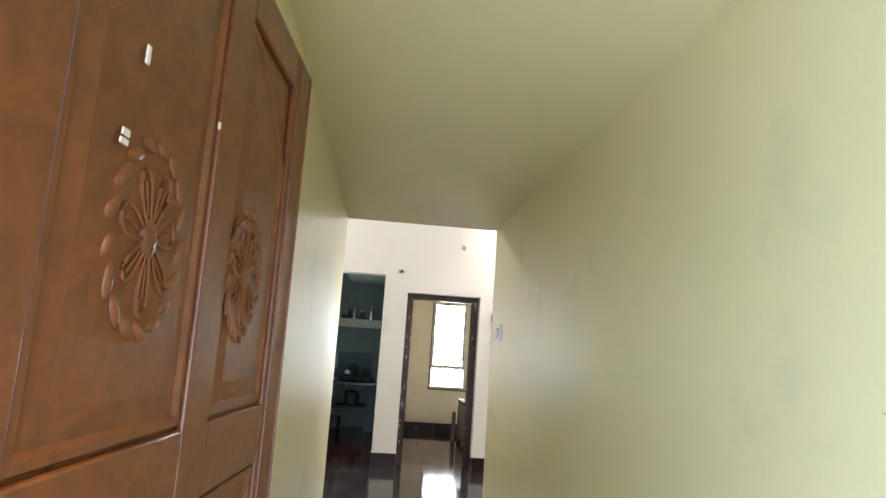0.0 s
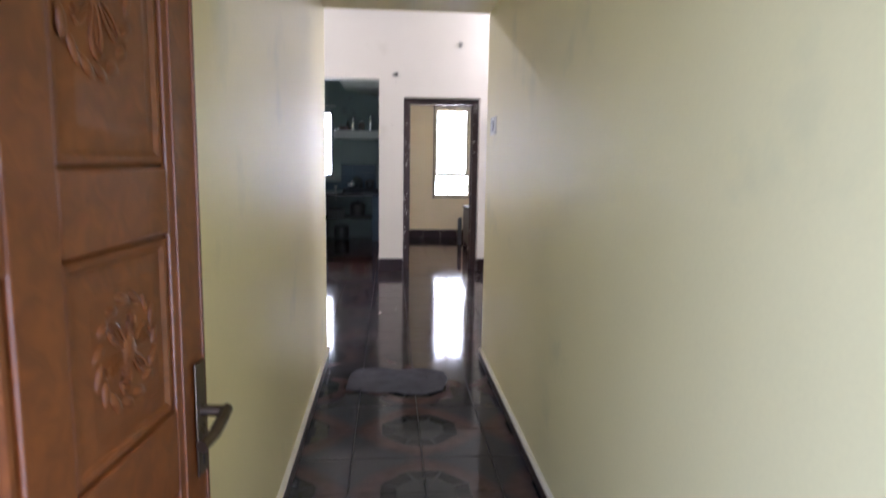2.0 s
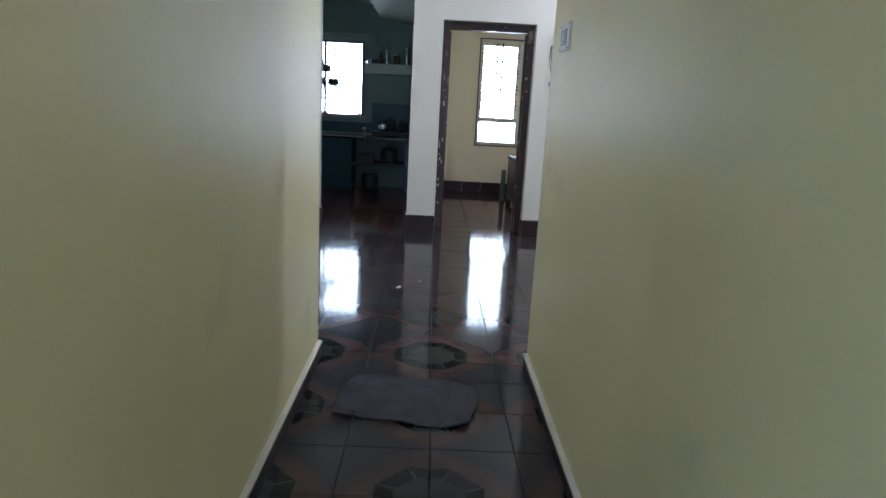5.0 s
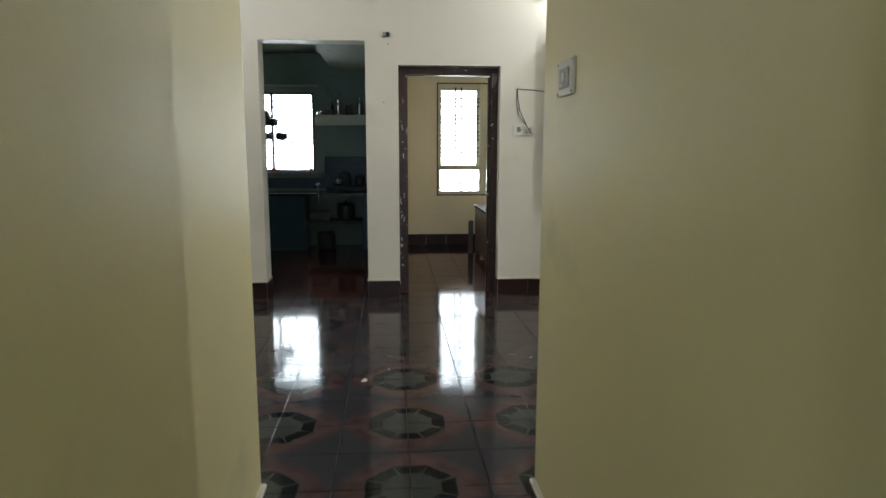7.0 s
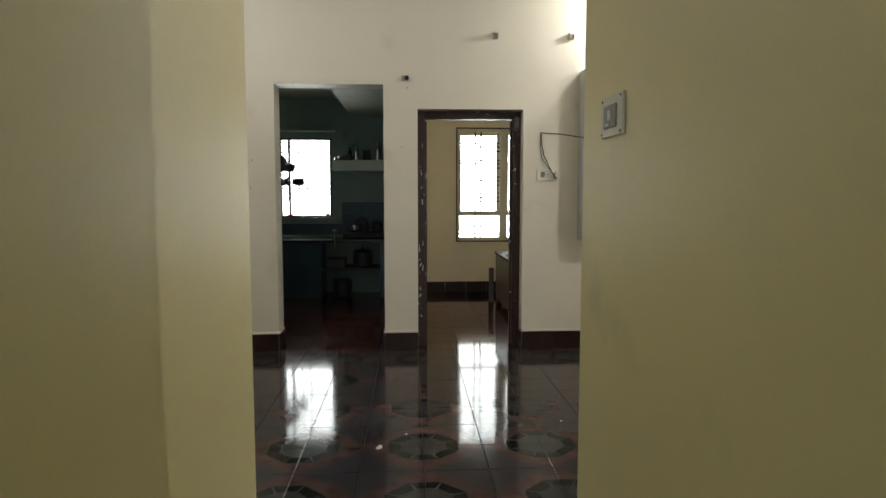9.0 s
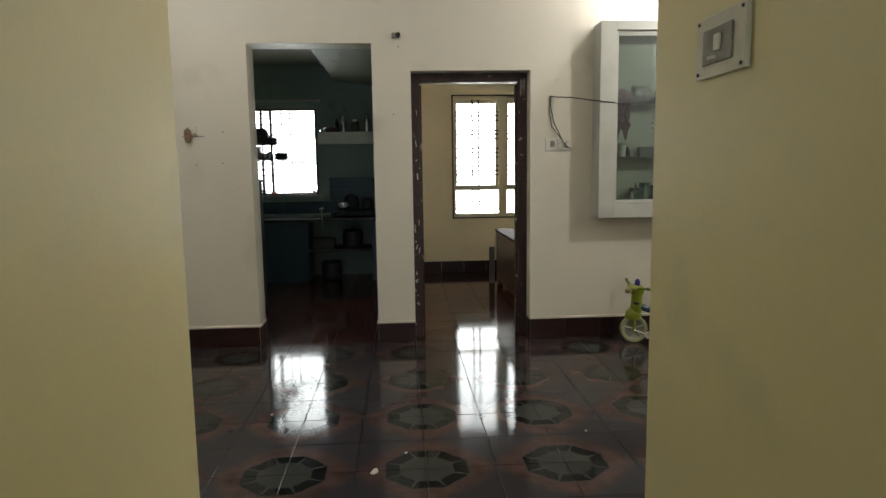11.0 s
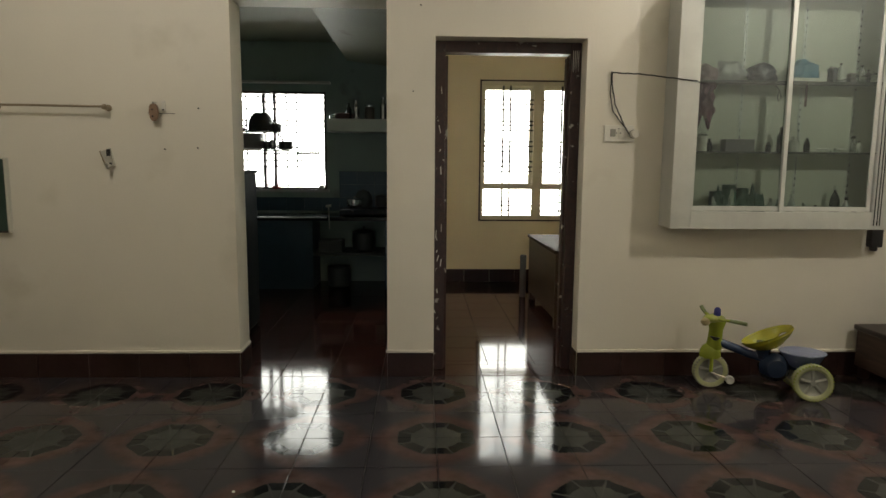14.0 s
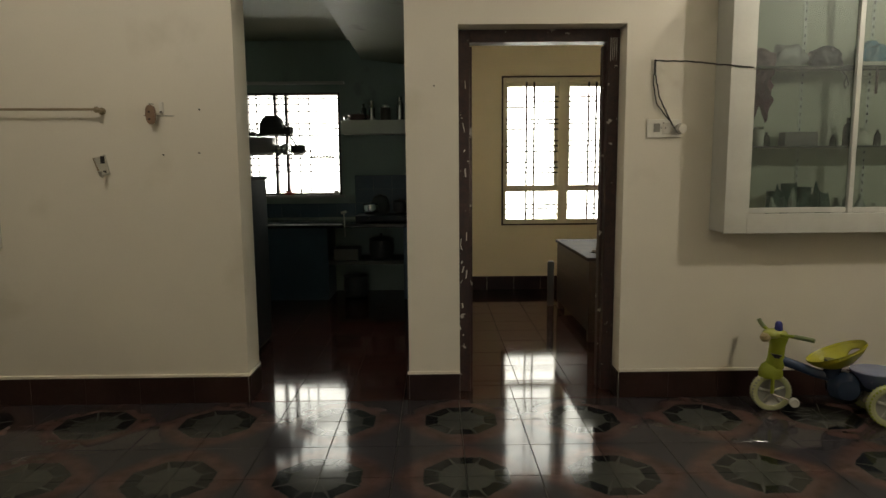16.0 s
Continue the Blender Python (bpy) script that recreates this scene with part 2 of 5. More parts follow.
def tube(bm, pts, r, seg=8):
    """A bent round bar through pts."""
    pts = [Vector(p) for p in pts]
    rings = []
    for i, p in enumerate(pts):
        d = (pts[min(i + 1, len(pts) - 1)] - pts[max(i - 1, 0)]).normalized()
        s = d.cross(Vector((0, 0, 1)) if abs(d.z) < 0.9 else Vector((1, 0, 0))).normalized()
        t = d.cross(s)
        rings.append([bm.verts.new(p + r * (math.cos(k * 2 * math.pi / seg) * s + math.sin(k * 2 * math.pi / seg) * t)) for k in range(seg)])
    for a, c in zip(rings, rings[1:]):
        for k in range(seg):
            bm.faces.new((a[k], a[(k + 1) % seg], c[(k + 1) % seg], c[k]))
    bm.faces.new(rings[0][::-1])
    bm.faces.new(rings[-1])
    return bm


def lathe(bm, profile, seg=20, m=Matrix()):
    """Turns (radius, height) pairs round z, then moves the result by m."""
    rings = []
    for r, h in profile:
        rings.append([bm.verts.new(m @ Vector((max(r, 0.0004) * math.cos(k * 2 * math.pi / seg), max(r, 0.0004) * math.sin(k * 2 * math.pi / seg), h))) for k in range(seg)])
    for a, c in zip(rings, rings[1:]):
        for k in range(seg):
            bm.faces.new((a[k], a[(k + 1) % seg], c[(k + 1) % seg], c[k]))
    bm.faces.new(rings[0][::-1])
    bm.faces.new(rings[-1])
    return bm


def slab(bm, outline, axis, lo, hi):
    """A flat plate: a closed outline of 2D points, pushed along an axis (0, 1 or 2) from lo to hi."""
    def put(p, h):
        q = list(p)
        q.insert(axis, h)
        return bm.verts.new(q)
    a, c = [put(p, lo) for p in outline], [put(p, hi) for p in outline]
    bm.faces.new(a)
    bm.faces.new(c[::-1])
    k = len(outline)
    for i in range(k):
        bm.faces.new((a[i], c[i], c[(i + 1) % k], a[(i + 1) % k]))
    return bm


def finish(bm, smooth=None):
    bmesh.ops.recalc_face_normals(bm, faces=bm.faces)
    flat = [max(abs(c) for c in f.normal) > 0.99995 for f in bm.faces]
    me = bpy.data.meshes.new("mesh")
    bm.to_mesh(me)
    bm.free()
    if smooth is None:
        smooth = True
    if smooth and len(me.polygons) > 12:
        me.shade_smooth()
        me.set_sharp_from_angle(angle=radians(38))
        for p, level in zip(me.polygons, flat):
            if level:
                p.use_smooth = False
    return me


def part(name, bm, material, parent, label=""):
    ob = new(name, finish(bm))
    ob.data.materials.append(material)
    ob.parent = parent
    if label:
        tagged(ob, label)
    return ob


def solid(name, bm, material, label, category, kind="", group=""):
    ob = new(name, finish(bm))
    ob.data.materials.append(material)
    return tagged(ob, label, category, group, kind)


def empty(name, at, label, category, group="", kind="", turn=0.0):
    ob = new(name)
    ob.empty_display_size = 0.1
    ob.matrix_world = pose(*at, 0, 0, turn)
    return tagged(ob, label, category, group, kind)


def structure(name, bm, material, label, category):
    return solid(name, bm, material, label, category, "structure")


# ---- the plan ----
XL, XR, Y_DOOR, Y_END, Z_CORR = -0.183, 0.877, 0.16, 4.28, 2.305
HX0, HX1, Y_WALL, Z_HALL, WALL_T = -3.30, 3.60, 7.80, 3.15, 0.23
KX0, KX1, K_TOP = -0.816, 0.108, 2.302
DX0, DX1, D_TOP = 0.400, 1.318, 2.10
BED_X0, BED_X1, BED_Y = 0.24, 3.60, 11.18
KIT_X0, KIT_X1, KIT_Y = -2.20, 0.14, 11.20
Y2 = Y_WALL + WALL_T

# ---- walls and ceilings ----
structure("wall_corridor_left", boxed(XL - 0.20, XL, Y_DOOR, Y_END, -0.05, Z_HALL), PAINT_CORR, "pale yellow painted plaster wall of the corridor", "wall")
structure("wall_corridor_right", boxed(XR, XR + 0.20, Y_DOOR, Y_END, -0.05, Z_HALL), PAINT_CORR, "pale yellow painted plaster wall of the corridor", "wall")
structure("ceiling_corridor", boxed(XL, XR, Y_DOOR, Y_END, Z_CORR, Z_CORR + 0.14), PAINT_CEIL, "cream painted low ceiling of the corridor", "ceiling")
structure("wall_over_corridor", boxed(XL, XR, Y_END - 0.15, Y_END, Z_CORR + 0.14, Z_HALL), PAINT_HALL, "cream painted wall above the corridor opening", "wall")
structure("wall_hall_south_left", boxed(HX0, XL - 0.20, Y_END - 0.15, Y_END, -0.05, Z_HALL), PAINT_HALL, "cream painted plaster wall of the hall", "wall")
structure("wall_hall_south_right", boxed(XR + 0.20, HX1, Y_END - 0.15, Y_END, -0.05, Z_HALL), PAINT_HALL, "cream painted plaster wall of the hall", "wall")
structure("wall_hall_west", boxed(HX0 - 0.2, HX0, Y_END - 0.15, Y2, -0.05, Z_HALL), PAINT_HALL, "cream painted plaster wall of the hall", "wall")
structure("wall_hall_east", boxed(HX1, HX1 + 0.2, Y_END - 0.15, Y2, -0.05, Z_HALL), PAINT_HALL, "cream painted plaster wall of the hall", "wall")
structure("ceiling_hall", boxed(HX0 - 0.2, HX1 + 0.2, Y_END - 0.15, Y2, Z_HALL, Z_HALL + 0.15), PAINT_WHITE, "white painted ceiling of the hall", "ceiling")

bm = slab(bmesh.new(), [(HX0, -0.05), (KX0, -0.05), (KX0, K_TOP), (KX1, K_TOP), (KX1, -0.05), (DX0, -0.05), (DX0, D_TOP), (DX1, D_TOP), (DX1, -0.05), (HX1, -0.05), (HX1, Z_HALL), (HX0, Z_HALL)], 1, Y_WALL, Y2)
structure("wall_hall_north", bm, PAINT_HALL, "cream painted plaster wall with two openings", "wall")

# bedroom behind the framed doorway
WX0, WX1, WZ0, WZ1 = 0.9871, 2.8251, 0.7086, 2.2963
bm = bmesh.new()
box(bm, BED_X0, WX0, BED_Y, BED_Y + 0.2, -0.05, 3.0)
box(bm, WX1, BED_X1, BED_Y, BED_Y + 0.2, -0.05, 3.0)
box(bm, WX0, WX1, BED_Y, BED_Y + 0.2, -0.05, WZ0)
box(bm, WX0, WX1, BED_Y, BED_Y + 0.2, WZ1, 3.0)
structure("wall_bedroom_north", bm, PAINT_BED, "cream painted bedroom wall with a window", "wall")
structure("wall_bedroom_east", boxed(BED_X1, BED_X1 + 0.2, Y2, BED_Y + 0.2, -0.05, 3.0), PAINT_BED, "cream painted bedroom wall", "wall")
structure("wall_between_rooms", boxed(KIT_X1, BED_X0, Y2, KIT_Y + 0.2, -0.05, 3.0), PAINT_BED, "painted partition between kitchen and bedroom", "wall")
structure("ceiling_bedroom", boxed(BED_X0, BED_X1 + 0.2, Y2, BED_Y + 0.2, 3.0, 3.15), PAINT_WHITE, "white painted bedroom ceiling", "ceiling")

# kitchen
# dull olive with darker blotches, for the ceiling and the loft soffit
PAINT_KCEIL = surface("dull_olive_ceiling_paint", (0.27, 0.28, 0.21), 0.6, vary=0.12, dirt=(0.16, 0.16, 0.12))
QX0, QX1, QZ0, QZ1 = -1.7594, -0.7447, 1.0587, 2.1397
bm = bmesh.new()
box(bm, KIT_X0, QX0, KIT_Y, KIT_Y + 0.2, -0.05, 3.0)
box(bm, QX1, KIT_X1, KIT_Y, KIT_Y + 0.2, -0.05, 3.0)
box(bm, QX0, QX1, KIT_Y, KIT_Y + 0.2, -0.05, QZ0)
box(bm, QX0, QX1, KIT_Y, KIT_Y + 0.2, QZ1, 3.0)
structure("wall_kitchen_north", bm, PAINT_KITCHEN, "dull dark green kitchen wall with a window", "wall")
structure("wall_kitchen_west", boxed(KIT_X0 - 0.2, KIT_X0, Y2, KIT_Y + 0.2, -0.05, 3.0), PAINT_KITCHEN, "dull dark green kitchen wall", "wall")
structure("wall_kitchen_east", boxed(KIT_X1 - 0.012, KIT_X1, Y2, KIT_Y, -0.05, 2.68), PAINT_KITCHEN, "dull dark green kitchen wall", "wall")
structure("ceiling_kitchen", boxed(KIT_X0 - 0.2, KIT_X1, Y2, KIT_Y + 0.2, 2.68, 3.10), PAINT_KCEIL, "dull olive kitchen ceiling", "ceiling")

bm = slab(bmesh.new(), [(-0.605, 2.68), (-0.500, 2.4867), (KIT_X1 - 0.012, 2.4078), (KIT_X1 - 0.012, 2.68)], 1, Y2, KIT_Y)
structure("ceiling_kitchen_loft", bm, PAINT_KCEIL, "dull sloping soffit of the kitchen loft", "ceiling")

# entrance side: wall round the front door and the porch outside
bm = slab(bmesh.new(), [(-3.0, -0.05), (XL - 0.06, -0.05), (XL - 0.06, 2.12), (XR + 0.06, 2.12), (XR + 0.06, -0.05), (4.0, -0.05), (4.0, 3.3), (-3.0, 3.3)], 1, Y_DOOR - 0.22, Y_DOOR)
structure("wall_entrance", bm, PAINT_CORR, "pale painted outer wall round the front door", "wall")
structure("ground", boxed(-400, 400, -400, 400, -0.45, -0.30), surface("pale_earth", (0.30, 0.26, 0.20), 0.9, vary=0.25, big=0.4, fine=12), "pale bare earth round the house", "ground")
structure("porch_floor", boxed(-1.2, 2.0, -2.6, Y_DOOR - 0.22, -0.30, -0.004), surface("grey_cement", (0.34, 0.33, 0.31), 0.8, vary=0.15), "grey cement porch floor by the front door", "floor")

# ---- floors ----
structure("floor_bedding", boxed(HX0 - 0.2, HX1 + 0.2, Y_DOOR - 0.22, KIT_Y + 0.2, -0.20, -0.0065), GROUT, "grey grout bed under the floor tiles", "floor")

# ---- skirting ----
def skirting(name, a, c, height, normal, step=TILE):
    """A row of skirting tiles from a to c along a wall whose face looks along normal."""
    owner = empty(name, (0, 0, 0), "dark brown glazed skirting tiles along the wall", "skirting", kind="structure")
    a, c, nrm = Vector((*a, 0)), Vector((*c, 0)), Vector((*normal, 0))
    d = c - a
    count = max(1, math.ceil(d.length / step - 0.02))
    w = d.length / count
    bm = boxed(-w / 2 + 0.001, w / 2 - 0.001, -0.006, 0.006, 0.0, height, 0.0015)
    me = finish(bm, smooth=False)
    me.materials.append(SKIRT_TILE)
    turn = math.degrees(math.atan2(d.y, d.x))
    for i in range(count):
        ob = new("skirting_tile", me)
        ob.parent = owner
        p = a + d * ((i + 0.5) / count) + nrm * 0.0065
        ob.matrix_basis = pose(p.x, p.y, 0.0005, 0, 0, turn)


def lip(name, x0, x1, y0, y1):
    """The thick lower edge of the plaster, just above the skirting."""
    structure(name, boxed(x0, x1, y0, y1, 0.1545, 0.172, 0.004), PAINT_HALL, "cream plaster edge above the skirting", "trim")


lip("trim_north", HX0, KX0 + 0.010, Y_WALL - 0.014, Y_WALL + 0.003)
lip("trim_pillar", KX1 - 0.010, DX0, Y_WALL - 0.014, Y_WALL + 0.003)
lip("trim_north_east", DX1, HX1, Y_WALL - 0.014, Y_WALL + 0.003)
lip("trim_reveal", KX0 - 0.003, KX0 + 0.010, Y_WALL + 0.0035, Y2)
structure("trim_corridor_left", boxed(XL - 0.002, XL + 0.021, 1.12, Y_END, 0.0765, 0.094, 0.004), PAINT_HALL, "pale plaster edge above the corridor skirting", "trim")
structure("trim_corridor_right", boxed(XR - 0.021, XR + 0.002, Y_DOOR + 0.01, Y_END, 0.0560, 0.0735, 0.004), PAINT_HALL, "pale plaster edge above the corridor skirting", "trim")
skirting("baseboard_corridor_left", (XL + 0.004, Y_DOOR + 0.01), (XL + 0.004, Y_END), 0.0755, (1, 0))
skirting("baseboard_corridor_right", (XR - 0.004, Y_DOOR + 0.01), (XR - 0.004, Y_END), 0.0550, (-1, 0))
SK = 0.153
skirting("baseboard_hall_north", (HX0, Y_WALL), (KX0, Y_WALL), SK, (0, -1))
skirting("baseboard_pillar", (KX1, Y_WALL), (DX0, Y_WALL), SK, (0, -1))
skirting("baseboard_hall_north_east", (DX1, Y_WALL), (HX1, Y_WALL), SK, (0, -1))
skirting("baseboard_kitchen_reveal", (KX0, Y_WALL), (KX0, Y2), SK, (1, 0))
skirting("baseboard_pillar_reveal", (KX1, Y_WALL), (KX1, Y2), SK, (-1, 0))
skirting("baseboard_door_reveal", (DX1, Y_WALL), (DX1, Y_WALL + 0.13), SK, (-1, 0))
skirting("baseboard_bedroom", (BED_X0, BED_Y), (2.6, BED_Y), 0.145, (0, -1))
skirting("baseboard_hall_south", (HX0, Y_END), (XL, Y_END), 0.11, (0, 1))
skirting("baseboard_hall_south_east", (XR, Y_END), (HX1, Y_END), 0.11, (0, 1))

# ---- bedroom door frame ----
door_1 = empty("door_1", (0, 0, 0), "dark brown painted wooden door frame with chipped paint", "door frame", kind="structure")
FY0, FY1 = Y_WALL + 0.13, Y2 + 0.01
for x0, x1 in ((DX0 + 0.001, DX0 + 0.068), (DX1 - 0.068, DX1 - 0.001)):
    bm = boxed(x0, x1, FY0, FY1, 0.0, D_TOP - 0.001, 0.004)
    part("jamb", bm, FRAME_WOOD, door_1)
part("door_head", boxed(DX0 + 0.068, DX1 - 0.068, FY0, FY1, D_TOP - 0.070, D_TOP - 0.001, 0.004), FRAME_WOOD, door_1)
bm = bmesh.new()
box(bm, DX0 + 0.069, DX0 + 0.084, FY0 + 0.045, FY1 - 0.005, 0.0, D_TOP - 0.085, 0.002)
part("door_stop", bm, FRAME_WOOD, door_1)
part("door_stop", boxed(DX1 - 0.084, DX1 - 0.069, FY0 + 0.045, FY1 - 0.005, 0.0, D_TOP - 0.085, 0.002), FRAME_WOOD, door_1)
# torn paint on the jambs, thin curled flakes
FLAKE = surface("bare_pale_primer", (0.55, 0.51, 0.46), 0.8, vary=0.2)
rnd = random.Random(5)
for k in range(16):
    z = 0.30 + 0.62 * rnd.random() if k < 11 else rnd.uniform(1.1, 2.0)
    x = DX0 + rnd.uniform(0.008, 0.05)
    w, h = rnd.uniform(0.003, 0.009), rnd.uniform(0.012, 0.055)
    lean = rnd.uniform(-0.012, 0.012)
    bm = slab(bmesh.new(), [(x, z), (x + w, z + 0.004), (x + w + lean, z + h), (x + lean, z + h * 0.9)], 1, FY0 - 0.0012, FY0 + 0.002)
    part("flake", bm, FLAKE, door_1)
for k in range(4):
    x = DX1 - 0.055 + k * 0.011
    bm = slab(bmesh.new(), [(x, 1.93 + 0.02 * k), (x + 0.003, 1.92), (x + 0.004, 2.05), (x, 2.05)], 1, FY0 - 0.0012, FY0 + 0.002)
    part("flake", bm, FLAKE, door_1)

# ---- bedroom window ----
CREAM_FRAME = surface("cream_window_paint", (0.66, 0.60, 0.44), 0.45, vary=0.06)
window_1 = empty("window_1", (0, 0, 0), "cream painted window with an iron grille, bright daylight outside", "window", kind="structure")
wy0, wy1 = BED_Y - 0.025, BED_Y + 0.075
for x0, x1, z0, z1 in ((WX0, WX0 + 0.016, WZ0, WZ1), (WX1 - 0.016, WX1, WZ0, WZ1), (WX0 + 0.016, WX1 - 0.016, WZ0, WZ0 + 0.016), (WX0 + 0.016, WX1 - 0.016, WZ1 - 0.016, WZ1)):
    part("border", boxed(x0, x1, wy0, wy1, z0, z1), FRAME_WOOD, window_1, "dark painted outer border")
posts = [(WX0 + 0.016, 1.0334), (1.5991, 1.7032), (2.2626, 2.3646), (2.7831, WX1 - 0.016)]
for x0, x1 in posts:
    part("window_frame", boxed(x0, x1, wy0 + 0.008, wy1 - 0.005, WZ0 + 0.016, WZ1 - 0.016, 0.004), CREAM_FRAME, window_1)
for (a, x0), (x1, c) in zip(posts, posts[1:]):
    for z0, z1 in ((WZ0 + 0.016, 0.7727), (1.0755, 1.1418), (2.2343, WZ1 - 0.016)):
        part("window_rail", boxed(x0, x1, wy0 + 0.010, wy1 - 0.008, z0, z1, 0.003), CREAM_FRAME, window_1)
    # shutter stile and its iron
    part("casement", boxed(x0 + 0.0005, x0 + 0.022, wy0 + 0.05, wy1 - 0.01, 1.1418, 2.2343), CREAM_FRAME, window_1)
    part("casement", boxed(x1 - 0.040, x1 - 0.0005, wy0 + 0.05, wy1 - 0.01, 1.1418, 2.2343), CREAM_FRAME, window_1)
    part("casement", boxed(x0 + 0.022, x1 - 0.040, wy0 + 0.05, wy1 - 0.01, 2.1901, 2.2343), CREAM_FRAME, window_1)
    w = x1 - x0
    bm = rod(bmesh.new(), (-w / 2, 0, 0), (w / 2, 0, 0), 0.0078, 6)
    me = finish(bm)
    me.materials.append(BLACK_IRON)
    for z in (2.0802, 2.0317, 1.9723, 1.8427, 1.7995, 1.7401, 1.6158, 1.5619, 1.5024, 1.389, 1.3296, 1.2756, 1.1136, 0.93, 0.8868, 0.8274):
        ob = new("grille_bar", me)
        ob.parent, ob.location = window_1, ((x0 + x1) / 2, BED_Y + 0.012, z)
    for f in (0.39, 0.535):
        part("grille_post", rod(bmesh.new(), (x0 + w * f, BED_Y + 0.005, 0.7727), (x0 + w * f, BED_Y + 0.005, 2.2343), 0.0115, 6), BLACK_IRON, window_1)

# ---- kitchen window ----
window_2 = empty("window_2", (0, 0, 0), "dark framed kitchen window with an iron grille", "window", kind="structure")
ky0, ky1 = KIT_Y - 0.01, KIT_Y + 0.10
for x0, x1, z0, z1 in ((QX0, QX0 + 0.03, QZ0, QZ1), (QX1 - 0.022, QX1, QZ0, QZ1), (QX0 + 0.03, QX1 - 0.022, QZ1 - 0.022, QZ1), (QX0 + 0.03, QX1 - 0.022, QZ0, QZ0 + 0.022)):
    part("window_frame", boxed(x0, x1, ky0, ky1, z0, z1, 0.003), FRAME_WOOD, window_2)
for x in (-1.4429, -1.3232):
    part("mullion", boxed(x - 0.015, x + 0.015, ky0 + 0.03, ky1, QZ0 + 0.022, QZ1 - 0.022), FRAME_WOOD, window_2)
me = finish(rod(bmesh.new(), (-(QX1 - QX0 - 0.05) / 2, 0, 0), ((QX1 - QX0 - 0.05) / 2, 0, 0), 0.0075, 6))
me.materials.append(BLACK_IRON)
for z in (2.0846, 2.0237, 1.9477, 1.8209, 1.7652, 1.6942, 1.5271, 1.4561, 1.3801, 1.3091, 1.1013):
    ob = new("grille_bar", me)
    ob.parent, ob.location = window_2, ((QX0 + QX1) / 2, KIT_Y + 0.012, z)
for x in (-1.6306, -1.1841, -1.0726):
    part("grille_post", rod(bmesh.new(), (x, KIT_Y + 0.006, QZ0 + 0.022), (x, KIT_Y + 0.006, QZ1 - 0.022), 0.0075, 6), BLACK_IRON, window_2)
part("window_sill", boxed(QX0 - 0.02, QX1 + 0.03, KIT_Y - 0.06, KIT_Y + 0.02, QZ0 - 0.03, QZ0 - 0.001, 0.003), surface("grey_sill_stone", (0.38, 0.38, 0.37), 0.4), window_2)
part("ledge", boxed(QX0 - 0.05, QX1 + 0.06, KIT_Y - 0.10, KIT_Y - 0.001, QZ1 + 0.085, QZ1 + 0.108, 0.003), surface("dusty_white_rail", (0.50, 0.50, 0.47), 0.5), window_2, "dusty pale rail above the window")

# bright overcast air and pale ground outside the windows
SKYGLOW = glow("bright_overcast", (0.96, 1.0, 0.98), 11.0)
structure("backdrop", boxed(-7, 9, 15.0, 15.05, -0.3, 6.5), SKYGLOW, "bright white overcast daylight beyond the windows", "backdrop")

# ---- front door, swung open along the corridor wall ----
front_door = empty("front_door", (-0.142, Y_DOOR + 0.02, 0.012), "red-brown polished wooden front door with carved panels, standing open", "door", turn=85.3)
DW, DH, DT = 0.885, 1.955, 0.034


def panel_field(x0, x1, z0, z1, fall=0.0, side=0):
    """A raised panel with a sloping border; its top falls away towards one side when fall is given."""
    bm = bmesh.new()
    n = 14

    def ring(inset, y):
        pts = [(x0 + inset, z0 + inset), (x1 - inset, z0 + inset)]
        for i in range(n + 1):
            f = i / n
            x = (x1 - inset) + (x0 - x1 + 2 * inset) * f
            out = (1 - f) if side > 0 else f
            pts.append((x, z1 - inset - fall * (1 - math.cos(out * math.pi / 2))))
        return [bm.verts.new((x, y, z)) for x, z in pts]
    rings = [ring(0.0, 0.0), ring(0.004, -0.006), ring(0.012, -0.006), ring(0.018, -0.001), ring(0.040, -0.005), ring(0.044, -0.006)]
    for a, c in zip(rings, rings[1:]):
        for k in range(len(a)):
            bm.faces.new((a[k], a[(k + 1) % len(a)], c[(k + 1) % len(a)], c[k]))
    bm.faces.new(rings[-1])
    return bm


def ridge(bm, pts, r=0.0030):
    """A rounded carved ridge along points on the panel's face."""
    tube(bm, [Vector((x, -0.0068, z)) for x, z in pts], r, 6)


